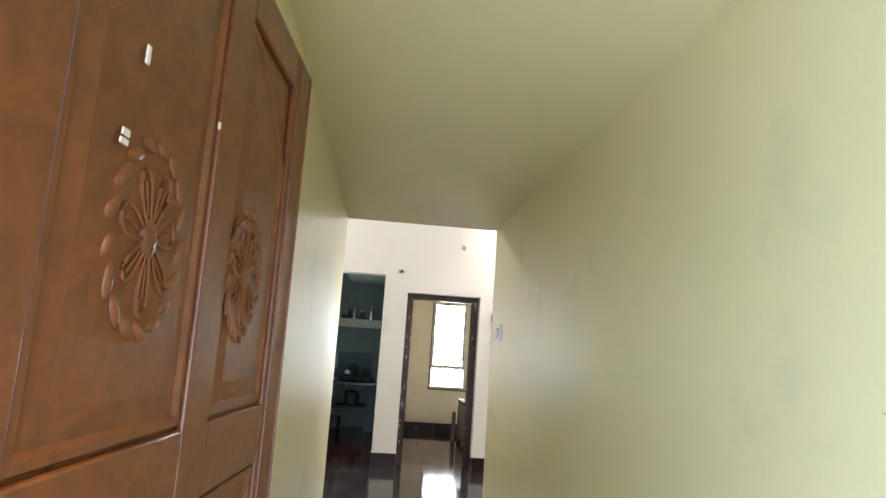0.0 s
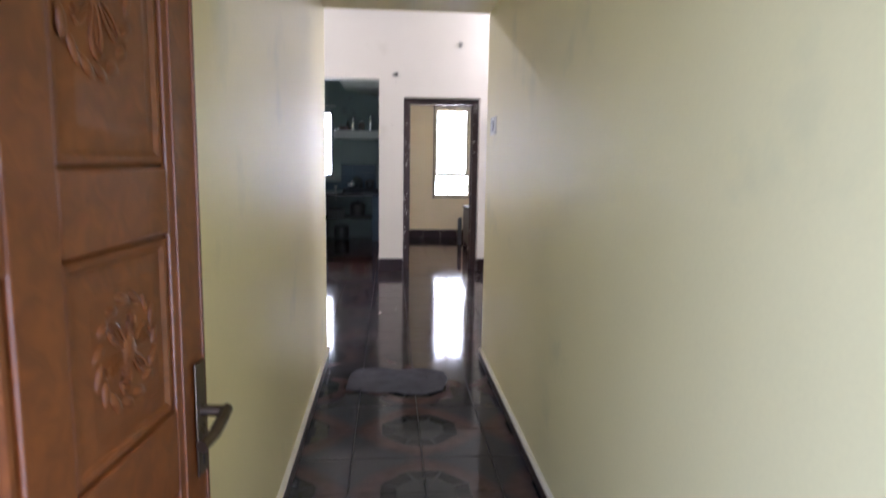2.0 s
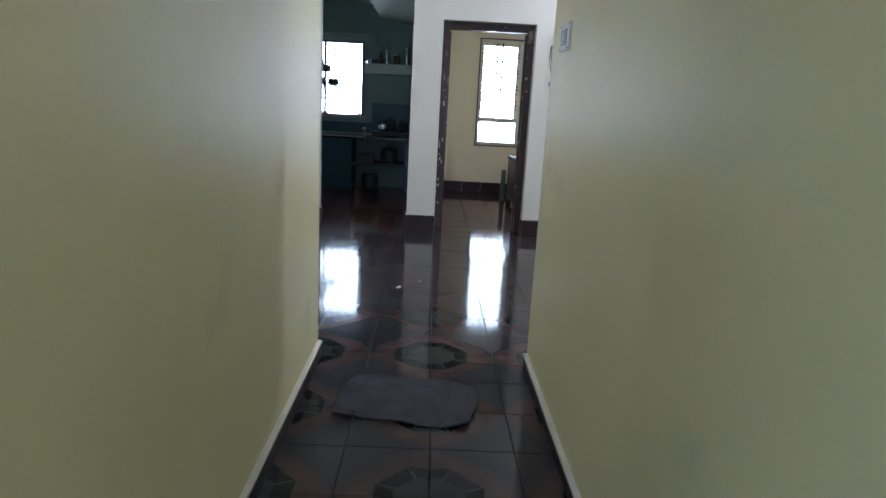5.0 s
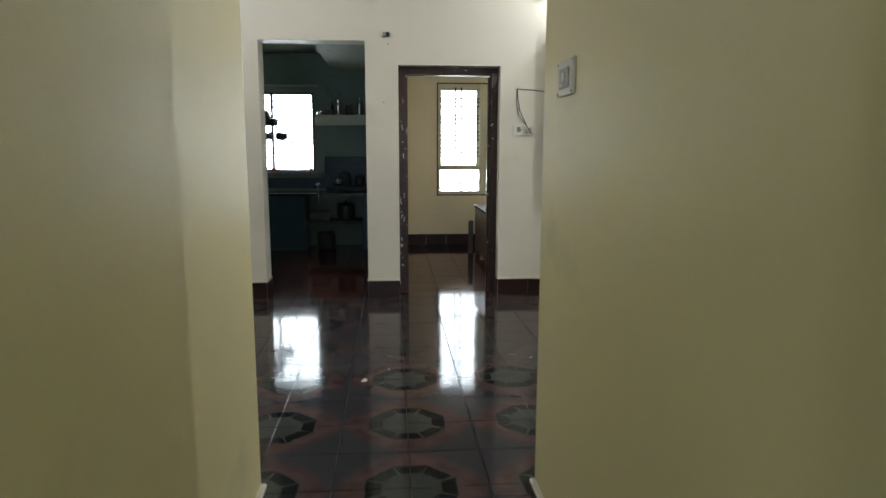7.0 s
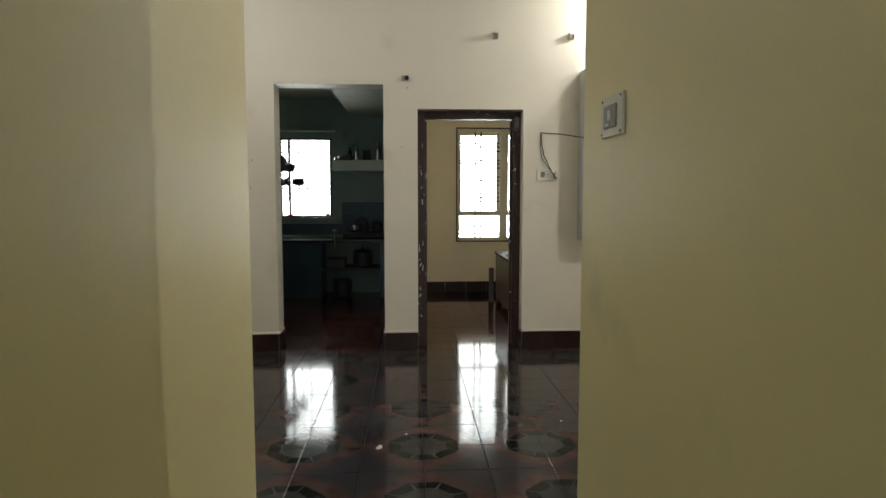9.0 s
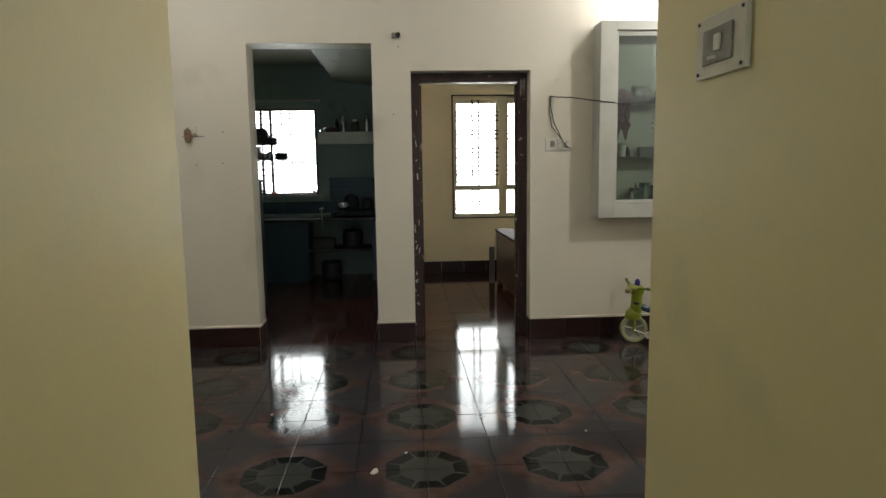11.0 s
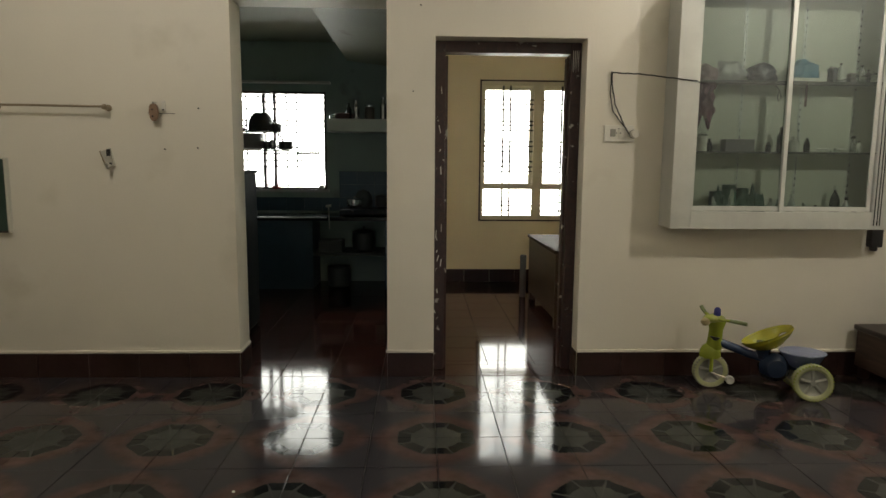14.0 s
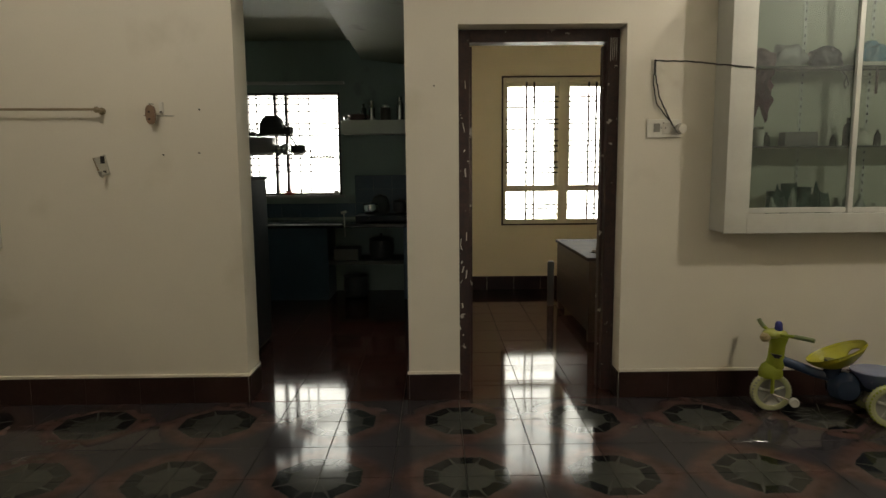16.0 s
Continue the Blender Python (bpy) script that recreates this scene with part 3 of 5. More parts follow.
def rosette(cx, cz, w, h, petals, seed=1):
    """Carved flower in low relief: looped petals round a boss, inside a broken wreath of leaves."""
    bm = bmesh.new()
    rr = random.Random(seed)
    for k in range(petals):
        a = 2 * math.pi * (k + 0.25) / petals
        tip, wide = rr.uniform(0.66, 0.80), rr.uniform(0.13, 0.19)
        side = []
        for i in range(13):
            f = i / 12
            along = math.sin(math.pi * f) * tip
            across = wide * math.sin(2 * math.pi * f) * (0.6 + 0.4 * along)
            u, v = along * math.cos(a) - across * math.sin(a), along * math.sin(a) + across * math.cos(a)
            side.append((cx + w * u, cz + h * v))
        ridge(bm, side, 0.0026)
        ridge(bm, [(cx + w * 0.25 * math.cos(a), cz + h * 0.25 * math.sin(a)), (cx + w * 0.6 * math.cos(a), cz + h * 0.6 * math.sin(a))], 0.0020)
    leaves = petals * 2 + 3
    for k in range(leaves):
        a = 2 * math.pi * k / leaves
        m = Matrix.Translation((cx + w * 0.93 * math.cos(a), -0.0065, cz + h * 0.93 * math.sin(a))) @ Matrix.Rotation(-a - 1.1 + rr.uniform(-0.25, 0.25), 4, "Y") @ Matrix.Diagonal((rr.uniform(0.013, 0.020), 0.0036, rr.uniform(0.0055, 0.008), 1))
        bmesh.ops.create_uvsphere(bm, u_segments=8, v_segments=6, radius=1, matrix=m)
    for r, y in ((0.017, 0.0065),):
        bmesh.ops.create_uvsphere(bm, u_segments=12, v_segments=8, radius=1, matrix=Matrix.Translation((cx, -0.006, cz)) @ Matrix.Diagonal((r, y, r * 1.2, 1)))
    return bm


part("leaf", boxed(0, DW, 0.0, DT, 0, DH, 0.003), DOOR_WOOD, front_door)
COLS = ((0.125, 0.433), (0.515, 0.768))
ROWS_Z = ((0.14, 0.86), (0.985, 1.245), (1.337, 1.885))
for x0, x1 in ((0.0, COLS[0][0]), (COLS[0][1], COLS[1][0]), (COLS[1][1], DW)):
    part("stile", boxed(x0 + 0.0005, x1 - 0.0005, -0.010, 0.0, 0.001, DH - 0.001, 0.003), DOOR_WOOD, front_door)
for x0, x1 in COLS:
    for z0, z1 in ((0.001, ROWS_Z[0][0]), (ROWS_Z[0][1], ROWS_Z[1][0]), (ROWS_Z[1][1], ROWS_Z[2][0]), (ROWS_Z[2][1], DH - 0.001)):
        part("rail", boxed(x0 + 0.0005, x1 - 0.0005, -0.0095, 0.0, z0, z1, 0.003), DOOR_WOOD, front_door)
    for k, (z0, z1) in enumerate(ROWS_Z):
        p = part("panel", panel_field(x0 + 0.002, x1 - 0.002, z0 + 0.002, z1 - 0.002, 0.14 if k == 2 else 0.0, 1 if x0 > 0.3 else -1), DOOR_WOOD, front_door)
        cx, cz = (x0 + x1) / 2, (z0 + z1) / 2
        if k == 2:
            part("carving", rosette(cx + (0.012 if x0 < 0.3 else -0.035), 1.532, 0.080, 0.096, 7), DOOR_WOOD, p)
        elif k == 1:
            part("carving", rosette(cx, cz, 0.075, 0.070, 6, 2), DOOR_WOOD, p)
        else:
            part("carving", rosette(cx, cz, 0.080, 0.15, 8, 3), DOOR_WOOD, p)
bm = bmesh.new()
for x in (DW - 0.100, DW - 0.020):
    box(bm, x, x + 0.006, -0.0135, -0.009, 0.01, DH - 0.01, 0.0015)
part("edge_bead", bm, DOOR_WOOD, front_door)
BRONZE = surface("worn_bronze", (0.11, 0.085, 0.065), 0.3, 0.9, vary=0.3, big=14)
plate = part("handle_plate", boxed(DW - 0.062, DW - 0.022, -0.0165, -0.0136, 0.850, 1.035, 0.0012), BRONZE, front_door, "worn bronze lock plate")
bm = rod(bmesh.new(), (DW - 0.042, -0.016, 0.955), (DW - 0.042, -0.055, 0.955), 0.009, 12)
tube(bm, [(DW - 0.036, -0.054, 0.956), (DW - 0.065, -0.057, 0.952), (DW - 0.10, -0.056, 0.942), (DW - 0.135, -0.050, 0.938)], 0.0095, 8)
part("lever", bm, BRONZE, plate)
part("keyhole", boxed(DW - 0.045, DW - 0.039, -0.0172, -0.0160, 0.865, 0.895), BLACK_PLASTIC, plate)
bm = rod(bmesh.new(), (DW - 0.042, DT + 0.001, 0.955), (DW - 0.042, DT + 0.022, 0.955), 0.009, 10)
part("rear_knob", bm, BRONZE, plate)
for z in (0.25, 1.0, 1.75):
    part("hinge", rod(bmesh.new(), (-0.006, 0.004, z), (-0.006, 0.004, z + 0.10), 0.007, 8), BRONZE, front_door)
TAPE = surface("old_pale_tape", (0.72, 0.62, 0.48), 0.5)
for x, z, w, h in ((0.206, 1.602, 0.013, 0.005), (0.208, 1.610, 0.012, 0.006), (0.423, 1.690, 0.005, 0.008), (0.230, 1.684, 0.006, 0.017)):
    part("sticker_scrap", boxed(x, x + w, -0.0118, -0.0100, z, z + h), TAPE, front_door, "scrap of old pale tape")
# frame of the front door
door_2 = empty("door_2", (0, 0, 0), "red-brown wooden frame of the front door", "door frame", kind="structure")
part("jamb", boxed(XL - 0.06, XL - 0.002, Y_DOOR - 0.15, Y_DOOR - 0.003, 0, 2.04, 0.004), DOOR_WOOD, door_2)
part("jamb", boxed(XR + 0.002, XR + 0.06, Y_DOOR - 0.15, Y_DOOR - 0.003, 0, 2.04, 0.004), DOOR_WOOD, door_2)
part("door_head", boxed(XL - 0.06, XR + 0.06, Y_DOOR - 0.15, Y_DOOR - 0.003, 2.04, 2.10, 0.004), DOOR_WOOD, door_2)

# ---- hall: wall cabinet with sliding glass doors ----
CX0, CX1, CY0, CY1, CZ0, CZ1 = 1.806, 3.142, 7.610, 7.799, 0.974, 2.422
cabinet = empty("wall_cabinet", (0, 0, 0), "silver aluminium wall cabinet with sliding glass doors, half full", "cabinet")
part("side_panel", boxed(CX0, CX0 + 0.018, CY0 + 0.012, CY1, CZ0, CZ1, 0.002), ALUMINIUM, cabinet)
part("side_panel", boxed(CX1 - 0.018, CX1, CY0 + 0.012, CY1, CZ0, CZ1, 0.002), ALUMINIUM, cabinet)
part("top_panel", boxed(CX0 + 0.018, CX1 - 0.018, CY0 + 0.012, CY1, CZ1 - 0.018, CZ1, 0.002), ALUMINIUM, cabinet)
part("bottom_panel", boxed(CX0 + 0.018, CX1 - 0.018, CY0 + 0.012, CY1, CZ0, CZ0 + 0.018, 0.002), ALUMINIUM, cabinet)
part("back_panel", boxed(CX0 + 0.018, CX1 - 0.018, CY1 - 0.008, CY1, CZ0 + 0.018, CZ1 - 0.018), surface("pale_backing_board", (0.50, 0.50, 0.43), 0.5, vary=0.06), cabinet, "pale backing board")
GX0, GX1, GZ0, GZ1 = 1.924, 3.036, 1.075, 2.358
part("frame_stile", boxed(CX0 - 0.004, GX0, CY0 - 0.006, CY0 + 0.012, CZ0 - 0.004, CZ1 + 0.004, 0.003), ALUMINIUM, cabinet)
part("frame_stile", boxed(GX1, CX1 + 0.004, CY0 - 0.006, CY0 + 0.012, CZ0 - 0.004, CZ1 + 0.004, 0.003), ALUMINIUM, cabinet)
part("frame_rail", boxed(GX0, GX1, CY0 - 0.0055, CY0 + 0.012, CZ0 - 0.004, GZ0, 0.003), ALUMINIUM, cabinet)
part("frame_rail", boxed(GX0, GX1, CY0 - 0.0055, CY0 + 0.012, GZ1, CZ1 + 0.004, 0.003), ALUMINIUM, cabinet)
for x in (GX1 + 0.010, GX1 + 0.030, GX1 + 0.046):
    part("channel", boxed(x, x + 0.005, CY0 - 0.0095, CY0 - 0.006, CZ0 + 0.02, CZ1 - 0.02), BLACK_IRON, cabinet)


def sliding_door(x0, x1, y):
    d = empty("sliding_door", (0, 0, 0), "", "")
    d.parent = cabinet
    w = 0.026
    bm = bmesh.new()
    box(bm, x0, x0 + w, y, y + 0.012, GZ0 + 0.002, GZ1 - 0.002, 0.002)
    box(bm, x1 - w, x1, y, y + 0.012, GZ0 + 0.002, GZ1 - 0.002, 0.002)
    box(bm, x0 + w, x1 - w, y, y + 0.012, GZ0 + 0.002, GZ0 + 0.030, 0.002)
    box(bm, x0 + w, x1 - w, y, y + 0.012, GZ1 - 0.034, GZ1 - 0.002, 0.002)
    part("door_frame", bm, ALUMINIUM, d)
    pane = part("pane", boxed(x0 + w, x1 - w, y + 0.004, y + 0.008, GZ0 + 0.030, GZ1 - 0.034), CABINET_GLASS, d, "greenish clear glass pane")
    pane.visible_shadow = False


sliding_door(GX0 + 0.001, 2.500, CY0 + 0.030)
sliding_door(2.473, GX1 - 0.001, CY0 + 0.014)
SHELVES = (1.432, 1.848)
for z in SHELVES:
    part("shelf", boxed(CX0 + 0.022, CX1 - 0.022, CY0 + 0.048, CY1 - 0.012, z - 0.008, z, 0.001), surface("dark_glass_shelf", (0.10, 0.11, 0.10), 0.2), cabinet, "dark edged shelf")
for x in (1.94, 2.28, 2.65, 2.99):
    strip = part("shelf_strip", boxed(x - 0.010, x + 0.010, CY1 - 0.0115, CY1 - 0.008, CZ0 + 0.05, CZ1 - 0.05), ALUMINIUM, cabinet)
    bm = bmesh.new()
    for k in range(30):
        box(bm, x - 0.004, x + 0.004, CY1 - 0.0125, CY1 - 0.0110, CZ0 + 0.08 + k * 0.042, CZ0 + 0.096 + k * 0.042)
    tagged(part("slots", bm, BLACK_PLASTIC, strip), kind="stuff")

# ---- things inside the cabinet ----
TINT = {}


def plain(name, color, rough=0.45, **kw):
    if name not in TINT:
        TINT[name] = surface(name, color, rough, vary=0.15, big=9, fine=90, bump=0.05, **kw)
    return TINT[name]


def bottle(name, x, y, z, r, h, material, cap, label, neck=0.35):
    ob = empty(name, (x, y, z), label, "bottle", group="bottles and jars in the wall cabinet")
    part("body", lathe(bmesh.new(), [(r * 0.85, 0), (r, 0.006), (r, h * 0.62), (r * 0.8, h * 0.72), (r * neck, h * 0.82), (r * neck, h * 0.9)], 14), material, ob)
    part("cap", lathe(bmesh.new(), [(r * neck * 1.25, h * 0.885), (r * neck * 1.3, h * 0.90), (r * neck * 1.25, h), (0.001, h + 0.001)], 12), cap, ob)
    return ob


def jar(name, x, y, z, r, h, material, lid, label):
    ob = empty(name, (x, y, z), label, "jar", group="bottles and jars in the wall cabinet")
    part("body", lathe(bmesh.new(), [(r * 0.9, 0), (r, 0.008), (r, h * 0.8), (r * 0.86, h * 0.87)], 16), material, ob)
    part("lid", lathe(bmesh.new(), [(r * 0.93, h * 0.86), (r * 0.95, h * 0.88), (r * 0.95, h * 0.99), (r * 0.9, h)], 16), lid, ob)
    return ob


def crumpled(name, at, size, material, label, category, seed, rough=0.28):
    """A slumped bag or folded cloth: a rounded lump with creases, flat below."""
    bm = bmesh.new()
    bmesh.ops.create_icosphere(bm, subdivisions=4, radius=1.0)
    for v in bm.verts:
        p = v.co.copy()
        k = 1 + rough * noise.noise(p * 1.7 + Vector((seed, 0, 0))) + 0.12 * noise.noise(p * 5.0 + Vector((0, seed, 0)))
        q = Vector((p.x * size[0], p.y * size[1], p.z * size[2])) * k
        q.z = max(q.z, -size[2] * 0.72) + size[2] * 0.72
        v.co = Vector(at) + q
    return solid(name, bm, material, label, category)


y_in = 7.715
crumpled("cloth_bundle", (2.0159, y_in, SHELVES[1]), (0.075, 0.045, 0.055), plain("pinkish_cloth", (0.26, 0.18, 0.19), 0.8), "pinkish folded cloth bundle on a cabinet shelf", "cloth", 1)
crumpled("bag", (2.1535, y_in, SHELVES[1]), (0.095, 0.045, 0.07), plain("pale_plastic_bag", (0.34, 0.33, 0.33), 0.35), "pale crumpled plastic bag on a cabinet shelf", "bag", 2)
crumpled("bag", (2.3472, y_in, SHELVES[1]), (0.10, 0.045, 0.062), plain("black_plastic_bag", (0.03, 0.03, 0.04), 0.3), "dark crumpled plastic bag on a cabinet shelf", "bag", 3)
crumpled("bag", (2.6123, y_in, SHELVES[1]), (0.085, 0.045, 0.075), plain("blue_plastic_bag", (0.06, 0.20, 0.30), 0.3), "bright blue crumpled plastic bag on a cabinet shelf", "bag", 4)
# cloth that hangs from the shelf's edge
bm = bmesh.new()
cols, rows = 10, 12
grid = [[bm.verts.new((1.938 + 0.115 * i / cols + 0.010 * math.sin(j * 1.3), 7.668 + 0.010 * math.sin(i * 1.9 + j * 0.4), SHELVES[1] - 0.012 - (0.23 + 0.05 * math.sin(i * 1.1)) * j / rows)) for j in range(rows + 1)] for i in range(cols + 1)]
for i in range(cols):
    for j in range(rows):
        bm.faces.new((grid[i][j], grid[i + 1][j], grid[i + 1][j + 1], grid[i][j + 1]))
ob = solid("cloth", bm, plain("maroon_cloth", (0.09, 0.025, 0.04), 0.85), "maroon cloth hanging below a cabinet shelf", "cloth")
ob.modifiers.new("thick", "SOLIDIFY").thickness = 0.006
# strip of light tape and small boxes on the upper shelf
for x, w, h, c in ((2.72, 0.05, 0.06, (0.62, 0.60, 0.55)), (2.79, 0.035, 0.085, (0.12, 0.12, 0.13)), (2.845, 0.03, 0.07, (0.45, 0.44, 0.42)), (2.90, 0.035, 0.055, (0.15, 0.13, 0.12))):
    solid("carton", boxed(x - w / 2, x + w / 2, y_in - 0.03, y_in + 0.03, SHELVES[1] + 0.0005, SHELVES[1] + h, 0.003), plain("carton_%d" % int(x * 100), c, 0.5), "small plain carton on a cabinet shelf", "carton", group="cartons in the wall cabinet")
solid("ruler", boxed(2.52, 2.70, 7.66, 7.672, SHELVES[1] + 0.0005, SHELVES[1] + 0.020, 0.001), plain("pale_plastic", (0.62, 0.62, 0.56)), "pale plastic strip lying on a cabinet shelf", "strip")
WHITEP, DARKP, GREENP, STEELP = plain("white_bottle", (0.52, 0.52, 0.47), 0.35), plain("dark_bottle", (0.02, 0.025, 0.02), 0.2), plain("green_jar", (0.02, 0.075, 0.05), 0.3), STEEL
jar("jar", 2.0159, y_in, SHELVES[0], 0.030, 0.105, WHITEP, STEELP, "white plastic jar on a cabinet shelf")
bottle("bottle", 1.9547, y_in, SHELVES[0], 0.022, 0.09, plain("amber_bottle", (0.10, 0.05, 0.02), 0.2), DARKP, "small amber bottle on a cabinet shelf")
solid("box", boxed(2.15, 2.33, 7.69, 7.76, SHELVES[0] + 0.0005, SHELVES[0] + 0.075, 0.004), plain("grey_carton", (0.14, 0.135, 0.13), 0.6), "dark grey carton lying on a cabinet shelf", "carton")
bottle("bottle", 2.5053, y_in, SHELVES[0], 0.026, 0.150, DARKP, DARKP, "dark glass bottle on a cabinet shelf")
bottle("bottle", 2.5868, y_in, SHELVES[0], 0.034, 0.095, WHITEP, WHITEP, "squat white bottle on a cabinet shelf", 0.4)
for k, (dx, tilt) in enumerate(((2.70, 20), (2.76, -15), (2.82, 35), (2.87, 5))):
    bm = boxed(-0.035, 0.035, -0.012, 0.012, 0.0, 0.012, 0.004)
    ob = solid("sachet", bm, WHITEP, "white sachet lying on a cabinet shelf", "sachet", group="sachets in the wall cabinet")
    ob.matrix_world = pose(dx, y_in - 0.01, SHELVES[0] + 0.0005 + 0.0125 * (k % 2), 0, 0, tilt)
zb = CZ0 + 0.0185
for x, r, h in ((2.12, 0.040, 0.20), (2.20, 0.043, 0.24), (2.285, 0.038, 0.22), (2.36, 0.035, 0.17)):
    jar("jar", x, y_in, zb, r, h, GREENP, plain("dark_green_lid", (0.015, 0.05, 0.035), 0.4), "dark green plastic jar at the cabinet's bottom")
solid("book", boxed(1.90, 2.05, 7.68, 7.77, zb, zb + 0.022, 0.002), plain("dark_cover", (0.05, 0.035, 0.03), 0.5), "thin dark book lying at the cabinet's bottom", "book", group="books in the wall cabinet")
solid("book", boxed(1.905, 2.03, 7.685, 7.765, zb + 0.0225, zb + 0.040, 0.002), plain("pale_cover", (0.42, 0.40, 0.36), 0.5), "thin pale book lying at the cabinet's bottom", "book", group="books in the wall cabinet")
for x, h, mt in ((2.47, 0.16, plain("pale_glass", (0.45, 0.48, 0.45), 0.15)), (2.53, 0.21, plain("pale_glass", (0.45, 0.48, 0.45), 0.15)), (2.60, 0.18, plain("pale_glass", (0.45, 0.48, 0.45), 0.15)), (2.68, 0.13, WHITEP), (2.87, 0.24, DARKP)):
    bottle("bottle", x, y_in, zb, 0.028, h, mt, plain("pale_glass_cap", (0.5, 0.5, 0.46), 0.4), "glass bottle at the cabinet's bottom")
crumpled("bag", (2.8162, y_in, zb), (0.055, 0.04, 0.04), plain("black_plastic_bag", (0.03, 0.03, 0.04), 0.3), "small dark bag at the cabinet's bottom", "bag", 8)
# heap of dark green pouches, pale packets and small bottles
rr = random.Random(9)
for n in range(12):
    x, w = 2.09 + 0.026 * n, rr.uniform(0.020, 0.034)
    crumpled("pouch", (x, y_in - 0.052 + 0.01 * (n % 2), zb), (w, 0.014, rr.uniform(0.06, 0.13)), plain("green_pouch", (0.018, 0.060, 0.042), 0.4) if n % 4 else plain("pale_pouch", (0.22, 0.26, 0.22), 0.4), "creased dark green pouch standing at the cabinet's bottom" if n % 4 else "creased pale pouch standing at the cabinet's bottom", "pouch", n + 30, 0.6)
for x, r, h, mt in ((2.055, 0.020, 0.075, DARKP), (2.42, 0.016, 0.06, DARKP), (2.66, 0.018, 0.085, DARKP), (2.95, 0.020, 0.10, STEELP), (2.985, 0.016, 0.07, WHITEP)):
    bottle("bottle", x, y_in - 0.01, SHELVES[0], r, h, mt, DARKP, "small bottle on a cabinet shelf")
for x, r, h, mt in ((2.74, 0.020, 0.12, STEELP), (2.93, 0.024, 0.17, WHITEP), (2.985, 0.018, 0.11, DARKP)):
    bottle("bottle", x, y_in - 0.02, zb, r, h, mt, DARKP, "small bottle at the cabinet's bottom")
for x, r, h, mt in ((2.755, 0.017, 0.09, DARKP), (2.815, 0.016, 0.11, WHITEP), (2.945, 0.018, 0.10, STEELP), (2.985, 0.015, 0.075, DARKP)):
    bottle("bottle", x, y_in - 0.035, SHELVES[1], r, h, mt, DARKP, "small bottle on a cabinet shelf")
# loose strap and scissors hanging from the upper shelf
bm = tube(bmesh.new(), [(2.40, 7.665, SHELVES[1] - 0.008), (2.441, 7.662, 1.7938), (2.4308, 7.662, 1.753), (2.441, 7.662, 1.7275), (2.4553, 7.662, 1.753), (2.4431, 7.664, 1.7938)], 0.003, 6)
solid("loop", bm, BLACK_IRON, "dark wire loop hanging below a cabinet shelf", "loop")
solid("strap", boxed(2.60, 2.613, 7.662, 7.668, 1.70, SHELVES[1] - 0.0085, 0.001), plain("brown_strap", (0.07, 0.03, 0.025), 0.6), "dark brown strap hanging below a cabinet shelf", "strap")

# ---- socket, cable and switch ----
socket = empty("socket_board", (0, 0, 0), "white plastic socket board with a plugged-in round adapter", "socket")
part("plate", boxed(1.4379, 1.6234, 7.788, 7.799, 1.4877, 1.5867, 0.002), WHITE_PLASTIC, socket)
part("switch", boxed(1.4725, 1.5072, 7.783, 7.788, 1.5183, 1.5642, 0.002), plain("grey_switch", (0.24, 0.235, 0.21), 0.4), socket)
part("outlet", boxed(1.5215, 1.5724, 7.784, 7.788, 1.5081, 1.5693, 0.002), plain("cream_outlet", (0.60, 0.58, 0.52), 0.4), socket)
for x, z in ((1.525, 1.567), (1.513, 1.540), (1.537, 1.540)):
    part("hole", rod(bmesh.new(), (x, 7.7845, z), (x, 7.7830, z), 0.004, 8), BLACK_PLASTIC, socket)
adapter = part("adapter", rod(bmesh.new(), (1.6081, 7.788, 1.5336), (1.6152, 7.735, 1.5336), 0.026, 16, 0.024), plain("cream_adapter", (0.66, 0.63, 0.56), 0.35), socket, "round cream adapter")
part("adapter_ring", rod(bmesh.new(), (1.6086, 7.772, 1.5336), (1.6101, 7.762, 1.5336), 0.0275, 16), plain("grey_ring", (0.2, 0.2, 0.19), 0.4), adapter)


def cable_points(keys, steps=8, sag=0.0, seed=1):
    """A hand-run cable through keys, with slight wobble."""
    rr = random.Random(seed)
    out = []
    for a, c in zip(keys, keys[1:]):
        a, c = Vector(a), Vector(c)
        for i in range(steps):
            f = i / steps
            p = a.lerp(c, f)
            p.z -= sag * 4 * f * (1 - f)
            p.x += rr.uniform(-1, 1) * 0.002
            p.z += rr.uniform(-1, 1) * 0.002
            out.append(p)
    out.append(Vector(keys[-1]))
    return out


CABLE = surface("black_cable_sheath", (0.02, 0.019, 0.018), 0.5, vary=0.2)
solid("cable", tube(bmesh.new(), cable_points([(1.5826, 7.770, 1.5336), (1.552, 7.775, 1.5897), (1.496, 7.785, 1.7122), (1.4725, 7.788, 1.8245), (1.4705, 7.785, 1.9), (1.6234, 7.70, 1.8806), (1.8273, 7.594, 1.8398), (1.915, 7.597, 1.8326)]), 0.0042), CABLE, "black twisted cable from the socket to the cabinet", "cable")
solid("cable", tube(bmesh.new(), cable_points([(1.5541, 7.776, 1.5795), (1.4827, 7.786, 1.6714), (1.4644, 7.790, 1.7734), (1.4674, 7.788, 1.8959)], seed=3), 0.0032), CABLE, "thin black cable hanging from a nail", "cable")
solid("cable", tube(bmesh.new(), cable_points([(3.1384, 7.700, 1.9265), (3.2342, 7.780, 1.952), (3.5095, 7.785, 2.0286)], seed=4), 0.0042), CABLE, "black cable running on from the cabinet", "cable")
